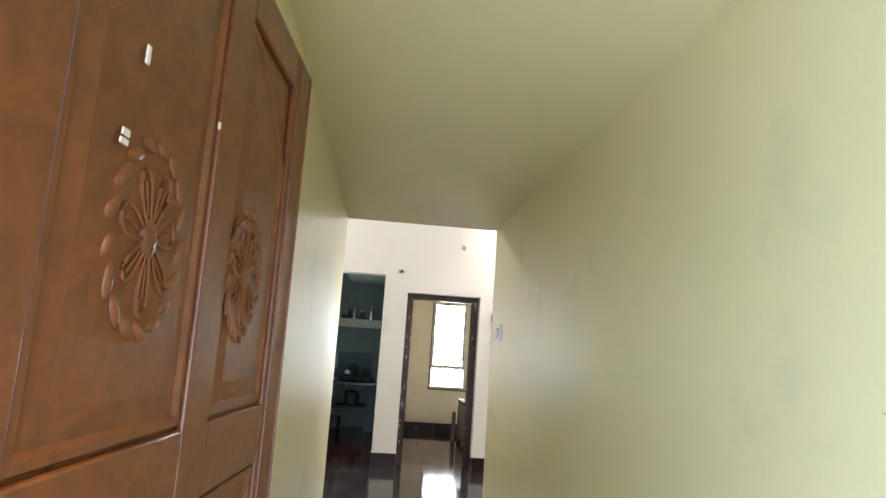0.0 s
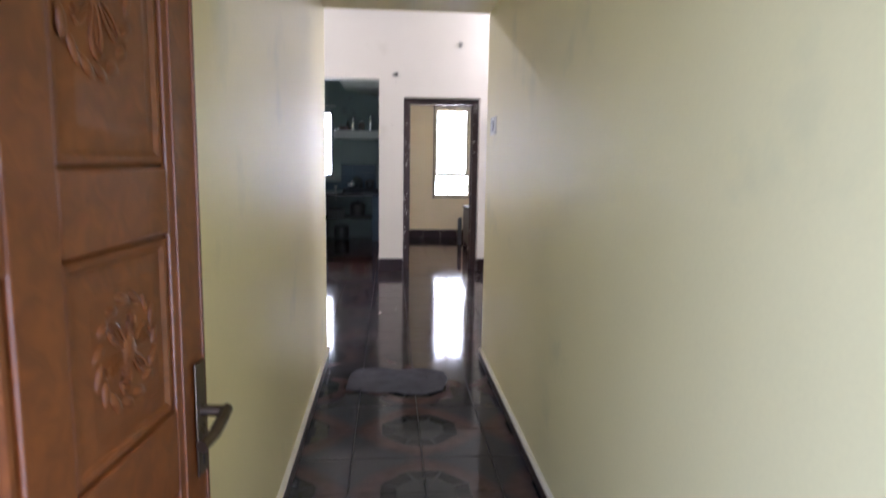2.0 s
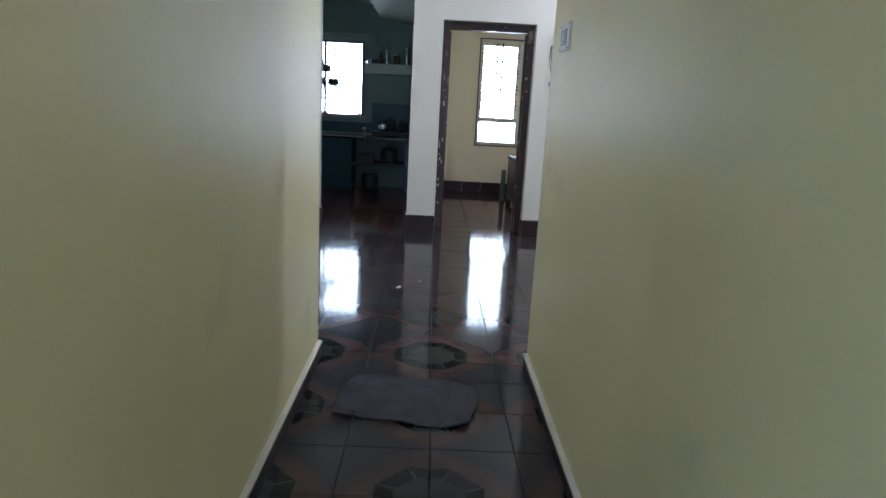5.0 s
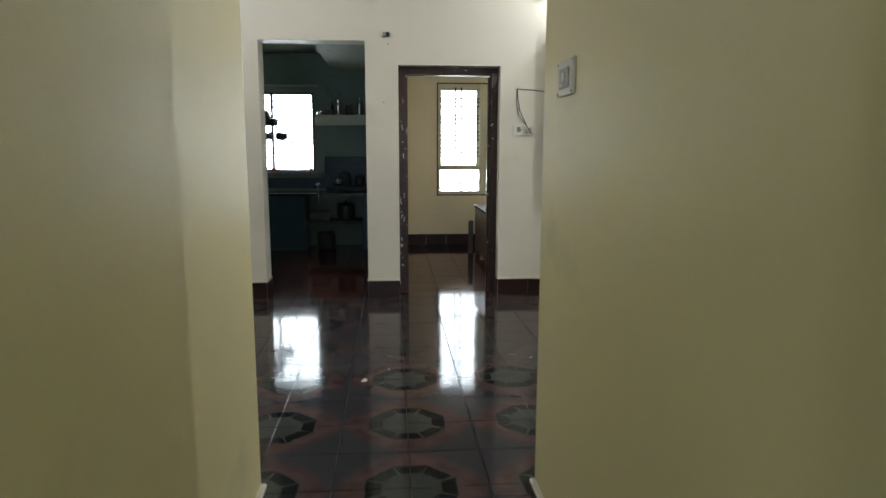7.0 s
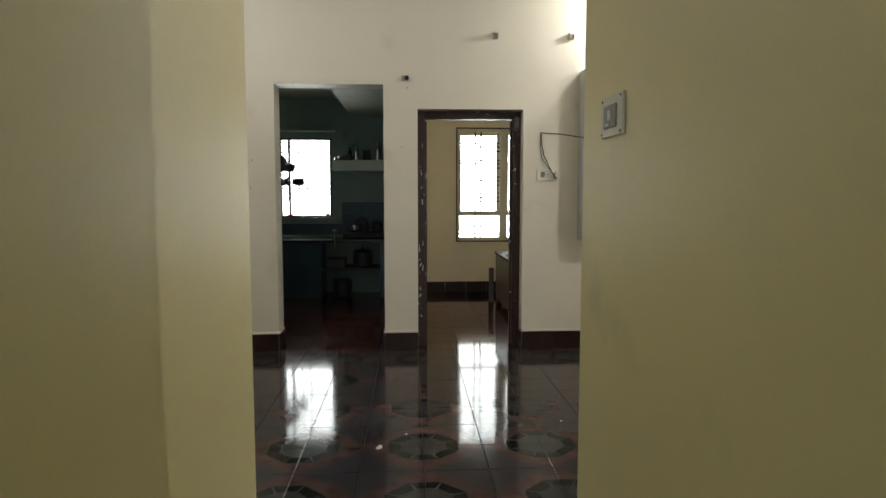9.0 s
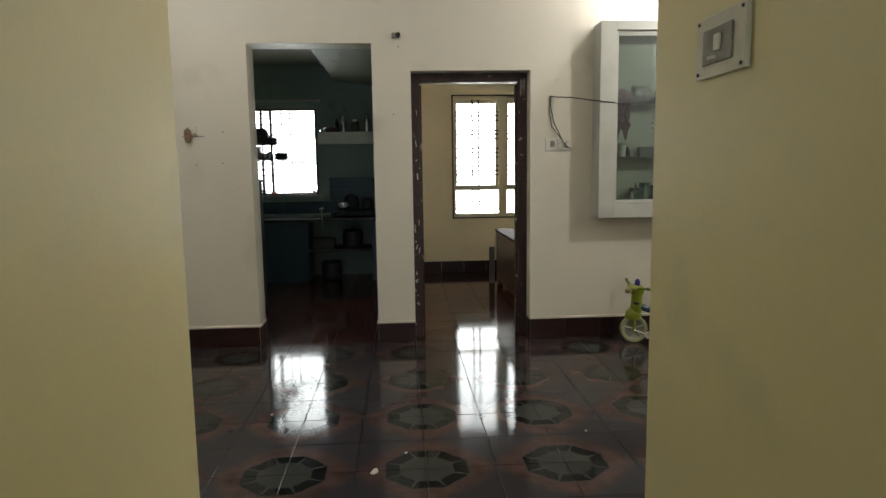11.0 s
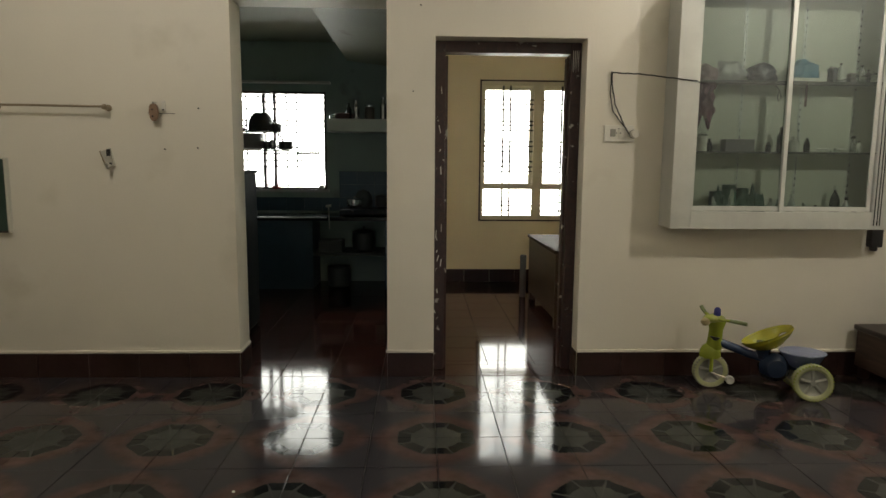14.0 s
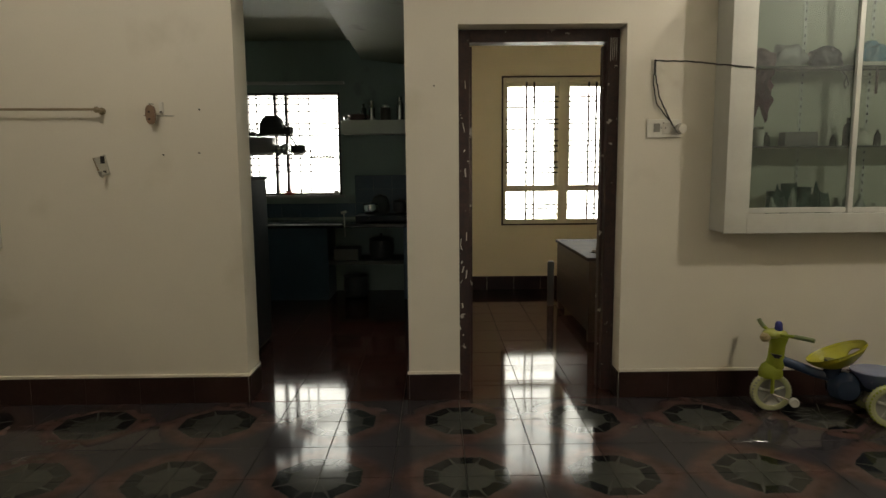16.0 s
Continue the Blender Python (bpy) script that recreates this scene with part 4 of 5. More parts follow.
solid("cable", tube(bmesh.new(), cable_points([(1.915, 7.640, 1.8306), (2.2351, 7.655, 1.8296), (2.6429, 7.652, 1.8265), (3.0222, 7.640, 1.8959)], steps=6, seed=6), 0.003), CABLE, "black cable run through the cabinet", "cable")
solid("cable", tube(bmesh.new(), cable_points([(1.9415, 7.658, 1.5897), (1.9374, 7.658, 1.3857), (1.9415, 7.658, 1.1407), (1.9547, 7.665, 1.0081)], seed=7), 0.003), CABLE, "thin cable hanging inside the cabinet", "cable")
solid("nail", rod(bmesh.new(), (1.4695, 7.800, 1.902), (1.4695, 7.778, 1.9041), 0.003, 6), BLACK_IRON, "small iron nail holding the cable", "nail")

switch = empty("switch_plate", (0, 0, 0), "cream plastic switch plate with one grey rocker switch", "switch")
part("plate", boxed(XR - 0.010, XR - 0.0005, 3.888, 4.066, 1.521, 1.631, 0.002), plain("cream_plate", (0.62, 0.59, 0.48), 0.4), switch)
mod = part("module", boxed(XR - 0.014, XR - 0.010, 3.928, 4.032, 1.543, 1.606, 0.002), plain("grey_module", (0.22, 0.21, 0.17), 0.4), switch, "grey switch module")
part("rocker", boxed(XR - 0.019, XR - 0.014, 3.962, 3.984, 1.562, 1.592, 0.003), plain("pale_rocker", (0.66, 0.64, 0.55), 0.35), mod)
part("rocker", boxed(XR - 0.018, XR - 0.014, 3.975, 4.008, 1.549, 1.557, 0.002), plain("pale_rocker", (0.66, 0.64, 0.55), 0.35), mod)
for y, z in ((3.900, 1.622), (4.054, 1.622), (3.900, 1.530), (4.054, 1.530)):
    part("screw", rod(bmesh.new(), (XR - 0.0098, y, z), (XR - 0.0118, y, z), 0.0035, 8), BLACK_IRON, switch)

# ---- small fittings on the north wall ----
rail = empty("towel_rail", (0, 0, 0), "thin metal towel rail on wall brackets", "towel rail")
part("bar", rod(bmesh.new(), (-2.1997, 7.742, 1.6632), (-1.5523, 7.742, 1.6591), 0.0068, 8), plain("tarnished_rail", (0.30, 0.24, 0.16), 0.4, metal=0.4), rail)
for x in (-2.185, -1.540):
    bm = rod(bmesh.new(), (x, 7.7995, 1.654), (x, 7.792, 1.654), 0.020, 12)
    rod(bm, (x, 7.793, 1.654), (x, 7.736, 1.657), 0.009, 8)
    bmesh.ops.create_uvsphere(bm, u_segments=10, v_segments=8, radius=0.017, matrix=Matrix.Translation((x, 7.742, 1.657)))
    part("bracket", bm, plain("tarnished_rail", (0.30, 0.24, 0.16), 0.4, metal=0.4), rail)
hanger = empty("wall_hook", (0, 0, 0), "brown wooden hook hanging from a small metal clip", "hook")
bm = slab(bmesh.new(), [(0.026 * math.cos(a) * (1 + 0.1 * math.sin(a)), 0.052 * math.copysign(abs(math.sin(a)) ** 0.6, math.sin(a))) for a in [2 * math.pi * k / 24 for k in range(24)]], 1, -0.011, 0.011)
bmesh.ops.bevel(bm, geom=list(bm.edges), offset=0.004, segments=2, affect="EDGES")
bmesh.ops.transform(bm, matrix=pose(-1.262, 7.760, 1.630), verts=bm.verts)
tag = part("tag", bm, plain("brown_tag", (0.24, 0.15, 0.10), 0.4), hanger)
for z in (1.645, 1.606):
    part("spot", rod(bmesh.new(), (-1.266, 7.7495, z), (-1.266, 7.7470, z), 0.006, 8), BROWN_WOOD, tag)
part("clip", boxed(-1.226, -1.206, 7.786, 7.7995, 1.640, 1.700, 0.002), WHITE_PLASTIC, hanger)
part("clip_catch", boxed(-1.222, -1.210, 7.780, 7.786, 1.643, 1.650, 0.001), BLACK_IRON, hanger)
part("pin", rod(bmesh.new(), (-1.262, 7.7995, 1.690), (-1.262, 7.752, 1.686), 0.0045, 8), STEEL, hanger)
part("wire", tube(bmesh.new(), [(-1.315, 7.796, 1.628), (-1.262, 7.794, 1.627), (-1.152, 7.796, 1.626)], 0.0016, 5), BLACK_IRON, hanger)
hook = empty("wall_hook", (0, 0, 0), "bent pale metal hook plate screwed to the wall", "hook")
part("plate", slab(bmesh.new(), [(-1.598, 1.400), (-1.578, 1.404), (-1.540, 1.420), (-1.520, 1.318), (-1.556, 1.300)], 1, 7.782, 7.7995), plain("pale_hook_metal", (0.50, 0.48, 0.42), 0.35, metal=0.3), hook)
part("edge_bar", rod(bmesh.new(), (-1.602, 7.792, 1.402), (-1.574, 7.792, 1.318), 0.006, 8), plain("tarnished_rail", (0.30, 0.24, 0.16), 0.4, metal=0.4), hook)
part("slot", boxed(-1.560, -1.538, 7.778, 7.783, 1.372, 1.412, 0.001), BLACK_IRON, hook)
part("slot", boxed(-1.548, -1.532, 7.778, 7.783, 1.322, 1.334, 0.001), BLACK_IRON, hook)
part("prong", tube(bmesh.new(), [(-1.545, 7.786, 1.318), (-1.543, 7.752, 1.306), (-1.541, 7.735, 1.312), (-1.540, 7.728, 1.330)], 0.010, 8), plain("pale_hook_metal", (0.50, 0.48, 0.42), 0.35, metal=0.3), hook)
for x, z in ((-1.012, 1.658), (-1.221, 1.416), (-1.025, 1.424), (0.267, 1.775), (0.312, 2.275)):
    solid("nail", rod(bmesh.new(), (x, 7.8005, z), (x, 7.788, z + 0.001), 0.0042, 6), BLACK_IRON, "small dark nail in the plaster", "nail", group="nails in the wall")
holder = empty("lamp_holder", (0, 0, 0), "small dark lamp holder on a wall clip", "lamp holder")
part("base", boxed(0.2654, 0.296, 7.770, 7.7995, 2.3347, 2.3735, 0.003), plain("grey_clip", (0.30, 0.29, 0.25), 0.4, metal=0.4), holder)
part("cup", rod(bmesh.new(), (0.3103, 7.7995, 2.3551), (0.3103, 7.758, 2.3551), 0.017, 12, 0.019), BLACK_PLASTIC, holder)
for x in (1.068, 1.722):
    clip = empty("tube_clip", (0, 0, 0), "small bare metal lamp clip on the wall", "clip", group="lamp clips on the wall")
    bm = boxed(x - 0.022, x + 0.022, 7.794, 7.7995, 2.690, 2.745, 0.001)
    part("plate", bm, plain("tin_clip", (0.42, 0.41, 0.38), 0.4, metal=0.5), clip)
    part("tongue", boxed(x - 0.020, x - 0.016, 7.755, 7.794, 2.694, 2.745, 0.001), plain("tin_clip", (0.42, 0.41, 0.38), 0.4, metal=0.5), clip)
    part("tongue", boxed(x + 0.016, x + 0.020, 7.755, 7.794, 2.694, 2.735, 0.001), plain("tin_clip", (0.42, 0.41, 0.38), 0.4, metal=0.5), clip)
black_box = empty("charger", (0, 0, 0), "black plastic charger fixed under the cabinet's corner", "charger")
part("body", boxed(3.1527, 3.2261, 7.745, 7.7995, 0.8448, 0.9621, 0.004), BLACK_PLASTIC, black_box)
part("tab", boxed(3.1781, 3.2036, 7.755, 7.7995, 0.8193, 0.8448, 0.003), BLACK_PLASTIC, black_box)
sconce = empty("wall_lamp", (0, 0, 0), "small tarnished metal wall lamp fitting", "lamp")
part("base", boxed(3.4993, 3.591, 7.775, 7.7995, 2.1, 2.2633, 0.004), plain("dull_fitting", (0.22, 0.21, 0.19), 0.4, metal=0.6), sconce)
part("cup", lathe(bmesh.new(), [(0.030, 0.0), (0.050, 0.012), (0.055, 0.07), (0.045, 0.10), (0.012, 0.115)], 18, pose(3.46, 7.74, 2.12)), plain("dull_fitting", (0.22, 0.21, 0.19), 0.4, metal=0.6), sconce)
rail = empty("towel_rail", (0, 0, 0), "short thin metal rail on the wall beside the cabinet", "towel rail")
part("bar", rod(bmesh.new(), (3.173, 7.765, 1.7938), (3.4789, 7.765, 1.8041), 0.005, 8), plain("tarnished_rail", (0.30, 0.24, 0.16), 0.4, metal=0.4), rail)
part("bracket", rod(bmesh.new(), (3.4789, 7.7995, 1.8041), (3.4789, 7.758, 1.8041), 0.012, 10), plain("tarnished_rail", (0.30, 0.24, 0.16), 0.4, metal=0.4), rail)
part("bracket", rod(bmesh.new(), (3.173, 7.7995, 1.7938), (3.173, 7.758, 1.7938), 0.012, 10), plain("tarnished_rail", (0.30, 0.24, 0.16), 0.4, metal=0.4), rail)
board = empty("notice_board", (0, 0, 0), "dark green board with a thin pale edge on the wall", "board")
part("panel", boxed(-2.8114, -2.1569, 7.768, 7.7995, 0.9213, 1.3499, 0.002), plain("dark_green_board", (0.012, 0.040, 0.028), 0.5), board)
part("edge", boxed(-2.1569, -2.1467, 7.764, 7.7995, 0.9111, 1.3571, 0.001), plain("pale_edge", (0.55, 0.54, 0.47), 0.5), board, "thin pale edging")
part("edge", boxed(-2.8114, -2.1569, 7.764, 7.7995, 0.9111, 0.9213, 0.001), BROWN_WOOD, board, "dark lower edging")
# ceiling bulbs
for at in (LAMP_A, LAMP_B):
    pend = empty("pendant_bulb", (at[0], at[1], at[2]), "bare white bulb hanging from a flex", "lamp", group="bare bulbs in the hall")
    g = part("bulb", lathe(bmesh.new(), [(0.002, -0.062), (0.022, -0.056), (0.032, -0.03), (0.030, 0.0), (0.016, 0.035), (0.014, 0.05)], 16), glow("bulb_glass", (1.0, 0.98, 0.92), 8), pend)
    g.visible_shadow = False
    part("cap", rod(bmesh.new(), (0, 0, 0.05), (0, 0, 0.10), 0.019, 12), BLACK_PLASTIC, pend)
    part("flex", rod(bmesh.new(), (0, 0, 0.10), (0, 0, Z_HALL - at[2] + 0.002), 0.003, 6), CABLE, pend)

for at, back in ((LAMP_C, Vector((0, 1, 0))),):
    reach = Y_WALL - at[1]
    wb = empty("wall_bulb", at, "bare white bulb in a small wall holder", "lamp", group="bare bulbs in the hall")
    g = part("bulb", lathe(bmesh.new(), [(0.002, -0.062), (0.022, -0.056), (0.032, -0.03), (0.030, 0.0), (0.016, 0.035), (0.014, 0.05)], 16), glow("bulb_glass", (1.0, 0.98, 0.92), 8), wb)
    g.visible_shadow = False
    part("cap", rod(bmesh.new(), (0, 0, 0.05), (0, 0, 0.085), 0.019, 12), BLACK_PLASTIC, wb)
    part("arm", tube(bmesh.new(), [Vector((0, 0, 0.085)), Vector((0, 0, 0.11)) + back * 0.02, Vector((0, 0, 0.115)) + back * (reach - 0.012)], 0.007, 8), BLACK_PLASTIC, wb)
    part("rose", rod(bmesh.new(), Vector((0, 0, 0.115)) + back * (reach - 0.014), Vector((0, 0, 0.115)) + back * (reach - 0.0005), 0.030, 14), WHITE_PLASTIC, wb)

# ---- child's tricycle ----
LIME, NAVY, TYRE = plain("lime_plastic", (0.25, 0.30, 0.035), 0.2), plain("navy_plastic", (0.016, 0.028, 0.055), 0.15), plain("clear_yellow_tyre", (0.34, 0.36, 0.20), 0.12)
LILAC, SILVERP = plain("grey_blue_plastic", (0.10, 0.13, 0.24), 0.25), plain("silver_plastic", (0.42, 0.43, 0.39), 0.12, metal=0.5)
GRIP = plain("grey_green_grip", (0.15, 0.19, 0.08), 0.45)
trike = empty("tricycle", (2.088, 7.575, 0.0), "lime green and blue plastic child's tricycle", "tricycle", turn=-14)


def wheel(x, y, r, w, lead):
    m = Matrix.Translation((x, y, r)) @ Matrix.Rotation(radians(90), 4, "X") @ Matrix.Rotation(radians(lead), 4, "Y")
    # dished disc with a raised hub, ringed by a soft tyre
    disc = lathe(bmesh.new(), [(0.001, -w * 0.7), (r * 0.14, -w * 0.7), (r * 0.18, -w * 0.35), (r * 0.55, -w * 0.25), (r * 0.70, -w * 0.6), (r * 0.70, w * 0.6), (r * 0.55, w * 0.25), (r * 0.18, w * 0.35), (r * 0.14, w * 0.7), (0.001, w * 0.7)], 28, m)
    wh = part("wheel", disc, SILVERP, trike)
    bm = lathe(bmesh.new(), [(r * 0.70, -w * 0.7), (r * 0.80, -w), (r * 0.93, -w), (r * 0.985, -w * 0.5), (r * 0.985, w * 0.5), (r * 0.93, w), (r * 0.80, w), (r * 0.70, w * 0.7), (r * 0.68, 0)], 32, m)
    part("tyre", bm, TYRE, wh, "translucent yellow-green tyre")
    for k in range(5):
        a = k * 2 * math.pi / 5 + 0.4
        rib = bmesh.new()
        for s in (-1, 1):
            rod(rib, m @ Vector((r * 0.15 * math.cos(a), r * 0.15 * math.sin(a), s * w * 0.40)), m @ Vector((r * 0.66 * math.cos(a), r * 0.66 * math.sin(a), s * w * 0.34)), r * 0.085, 8, r * 0.11)
        part("spoke", rib, SILVERP, wh)
    studs = bmesh.new()
    for k in range(34):
        a = k * 2 * math.pi / 34
        for s in (-1, 1):
            c = m @ Vector((r * 0.94 * math.cos(a), r * 0.94 * math.sin(a), s * w * 0.85))
            bmesh.ops.create_icosphere(studs, subdivisions=1, radius=r * 0.058, matrix=Matrix.Translation(c))
    tagged(part("tread", studs, LIME if x > 0.1 else SILVERP, wh), kind="stuff")


wheel(0.0, 0.0, 0.112, 0.024, 8)
wheel(0.56, -0.13, 0.116, 0.026, 0)
wheel(0.56, 0.13, 0.116, 0.026, 0)
# fork cover: a waisted column with an animal-like snout over the wheel
part("mudguard", lathe(bmesh.new(), [(0.060, 0.0), (0.066, 0.012), (0.064, 0.045), (0.050, 0.075), (0.030, 0.090), (0.004, 0.094)], 20, pose(-0.006, 0, 0.196) @ Matrix.Diagonal((1, 0.72, 1, 1))), LIME, trike)
part("fork_cover", lathe(bmesh.new(), [(0.046, 0.0), (0.050, 0.02), (0.044, 0.07), (0.043, 0.13), (0.052, 0.165), (0.055, 0.185), (0.040, 0.196), (0.004, 0.198)], 20, pose(0.014, 0, 0.255, 0, 3, 0) @ Matrix.Diagonal((1, 0.8, 1, 1))), LIME, trike)
for s in (-1, 1):
    part("fork_leg", rod(bmesh.new(), (0.0, s * 0.034, 0.215), (0.0, s * 0.034, 0.112), 0.011, 8), LIME, trike)
part("grin", slab(bmesh.new(), [(-0.020, 0.345), (0.040, 0.337), (0.024, 0.318), (0.000, 0.320)], 1, -0.0405, -0.030), BLACK_PLASTIC, trike, "dark printed grin mark")
bm = bmesh.new()
bmesh.ops.create_uvsphere(bm, u_segments=16, v_segments=10, radius=1, matrix=pose(0.006, 0, 0.452) @ Matrix.Diagonal((0.068, 0.050, 0.030, 1)))
head = part("head_top", bm, plain("pale_lime", (0.33, 0.36, 0.08), 0.25), trike)
part("snout", lathe(bmesh.new(), [(0.004, -0.02), (0.026, -0.014), (0.030, 0.004), (0.020, 0.020), (0.002, 0.024)], 14, pose(-0.050, -0.025, 0.435, 20, -20, 0)), plain("pinkish_lime", (0.30, 0.24, 0.12), 0.3), head)
part("handlebar", tube(bmesh.new(), [(-0.034, 0.085, 0.470), (-0.012, 0.05, 0.458), (0.012, 0.0, 0.452), (0.035, -0.06, 0.458), (0.085, -0.10, 0.462)], 0.010, 10), LIME, trike)
part("grip", tube(bmesh.new(), [(0.080, -0.096, 0.462), (0.125, -0.125, 0.461), (0.165, -0.150, 0.458)], 0.0125, 10), GRIP, trike)
part("grip", tube(bmesh.new(), [(-0.032, 0.082, 0.469), (-0.046, 0.100, 0.488), (-0.056, 0.112, 0.508)], 0.0125, 10), GRIP, trike)
part("bell", lathe(bmesh.new(), [(0.019, 0.0), (0.022, 0.008), (0.020, 0.040), (0.012, 0.052), (0.002, 0.055)], 16, pose(0.020, -0.012, 0.474)), plain("violet_bell", (0.045, 0.05, 0.22), 0.12), trike, "violet bell on the handlebar")
# frame, round belly and rear axle
part("frame_tube", tube(bmesh.new(), [(0.045, 0, 0.300), (0.13, 0, 0.272), (0.22, 0, 0.238), (0.32, 0, 0.212), (0.44, 0, 0.190), (0.56, 0, 0.150)], 0.027, 12), plain("dull_blue_plastic", (0.030, 0.052, 0.105), 0.2), trike)
part("seat_bracket", rod(bmesh.new(), (0.30, 0, 0.215), (0.315, 0, 0.315), 0.038, 14, 0.05), NAVY, trike)
part("belly", lathe(bmesh.new(), [(0.01, -0.075), (0.055, -0.070), (0.088, -0.035), (0.095, 0.0), (0.088, 0.035), (0.055, 0.070), (0.01, 0.075)], 22, Matrix.Translation((0.375, 0, 0.165)) @ Matrix.Rotation(radians(90), 4, "X")), NAVY, trike)
part("axle", rod(bmesh.new(), (0.56, -0.13, 0.116), (0.56, 0.13, 0.116), 0.010, 8), STEEL, trike)
part("rear_beam", boxed(0.525, 0.590, -0.100, 0.100, 0.125, 0.205, 0.016), NAVY, trike)
# tilted oval bucket seat, pierced by a grip hole near its raised back
bm = bmesh.new()
SA, SB, HOLE = 0.158, 0.112, (0.078, 0.0, 0.044, 0.058)
tilt = pose(0.335, 0, 0.335, 0, -24, 0)
rings = []
for i in range(11):
    f = i / 10
    ring = []
    for k in range(40):
        a = 2 * math.pi * k / 40
        inner = (HOLE[0] + HOLE[2] * math.cos(a), HOLE[3] * math.sin(a))
        outer = (SA * math.cos(a), SB * math.sin(a))
        x, y = (inner[j] + (outer[j] - inner[j]) * f for j in (0, 1))
        rho = min(1.0, math.hypot(x / SA, y / SB))
        ring.append(bm.verts.new(tilt @ Vector((x, y, 0.088 * rho ** 2.2 - 0.05))))
    rings.append(ring)
rings.append([bm.verts.new(v.co + (tilt.to_3x3() @ Vector((v.co.x * 0, 0, -0.012)))) for v in rings[-1]])
for a, c in zip(rings, rings[1:]):
    for k in range(40):
        bm.faces.new((a[k], a[(k + 1) % 40], c[(k + 1) % 40], c[k]))
seat = part("seat", bm, plain("yellow_lime_plastic", (0.32, 0.31, 0.022), 0.25), trike, "yellow-lime bucket seat")
seat.modifiers.new("thick", "SOLIDIFY").thickness = 0.010
bm = lathe(bmesh.new(), [(0.055, -0.030), (0.085, -0.008), (0.108, 0.045), (0.118, 0.066), (0.110, 0.068), (0.094, 0.040), (0.070, 0.008), (0.01, -0.006)], 28, pose(0.535, 0, 0.200) @ Matrix.Diagonal((1.12, 0.95, 1, 1)))
tray = part("rear_tray", bm, LILAC, trike)
part("rim", lathe(bmesh.new(), [(0.111, 0.067), (0.120, 0.064), (0.122, 0.069), (0.118, 0.074), (0.112, 0.073)], 28, pose(0.535, 0, 0.200) @ Matrix.Diagonal((1.12, 0.95, 1, 1))), plain("pale_blue_rim", (0.17, 0.20, 0.32), 0.2), tray)
part("pedal", lathe(bmesh.new(), [(0.010, -0.016), (0.022, -0.018), (0.026, -0.010), (0.026, 0.010), (0.022, 0.018), (0.010, 0.016)], 18, pose(0.105, -0.075, 0.080, 90, 0, 0)), plain("pale_pedal", (0.45, 0.45, 0.42), 0.25), trike)
part("crank", rod(bmesh.new(), (0.0, -0.045, 0.112), (0.105, -0.060, 0.080), 0.006, 8), STEEL, trike)

trike.scale = (0.95, 0.95, 0.95)

# ---- dark wooden settee along the hall's east wall ----
settee = empty("settee", (0, 0, 0), "dark lacquered wooden settee with arched arm frames", "settee")
BLACK_WOOD = wood("blackened_wood", (0.012, 0.005, 0.004), (0.030, 0.011, 0.008), 0.42, 0.12)
part("rear_leg", boxed(3.535, 3.585, 7.70, 7.75, 0.0, 0.314, 0.006), BLACK_WOOD, settee)
part("front_leg", boxed(3.142, 3.190, 7.70, 7.75, 0.0, 0.314, 0.006), BLACK_WOOD, settee)
part("seat", boxed(3.095, 3.585, 7.14, 7.76, 0.315, 0.350, 0.010), BLACK_WOOD, settee)
part("front_board", boxed(3.115, 3.140, 7.15, 7.75, 0.08, 0.314, 0.006), wood("dull_brown_board", (0.040, 0.022, 0.015), (0.075, 0.042, 0.028), 0.6, 0.05), settee, "dull brown front board")
part("back_board", boxed(3.555, 3.585, 7.16, 7.74, 0.351, 0.84, 0.006), BLACK_WOOD, settee)


def arm_frame(y):
    """Front post that bends over into the arm, a wide slanted slat and a rear post."""
    w = 0.042
    inner = [(2.994, 0.0), (3.018, 0.45), (3.026, 0.78), (3.040, 0.838), (3.075, 0.862), (3.15, 0.862), (3.53, 0.845)]
    outer = [(3.585, 0.895), (3.15, 0.922), (3.06, 0.934), (3.005, 0.925), (2.972, 0.890), (2.962, 0.80), (2.958, 0.45), (2.940, 0.0)]
    bm = slab(bmesh.new(), inner + outer, 1, y, y + w)
    bmesh.ops.bevel(bm, geom=list(bm.edges), offset=0.006, segments=2, affect="EDGES")
    part("arm", bm, BLACK_WOOD, settee)
    bm = slab(bmesh.new(), [(3.050, 0.861), (3.175, 0.861), (3.255, 0.351), (3.140, 0.351)], 1, y + 0.008, y + w - 0.008)
    part("slat", bm, BLACK_WOOD, settee)
    part("rear_post", boxed(3.535, 3.585, y + 0.002, y + w - 0.002, 0.0, 0.844, 0.006), BLACK_WOOD, settee)


arm_frame(7.095)
part("knob", rod(bmesh.new(), (2.966, 7.120, 0.752), (2.930, 7.120, 0.758), 0.020, 10, 0.016), BLACK_WOOD, settee)

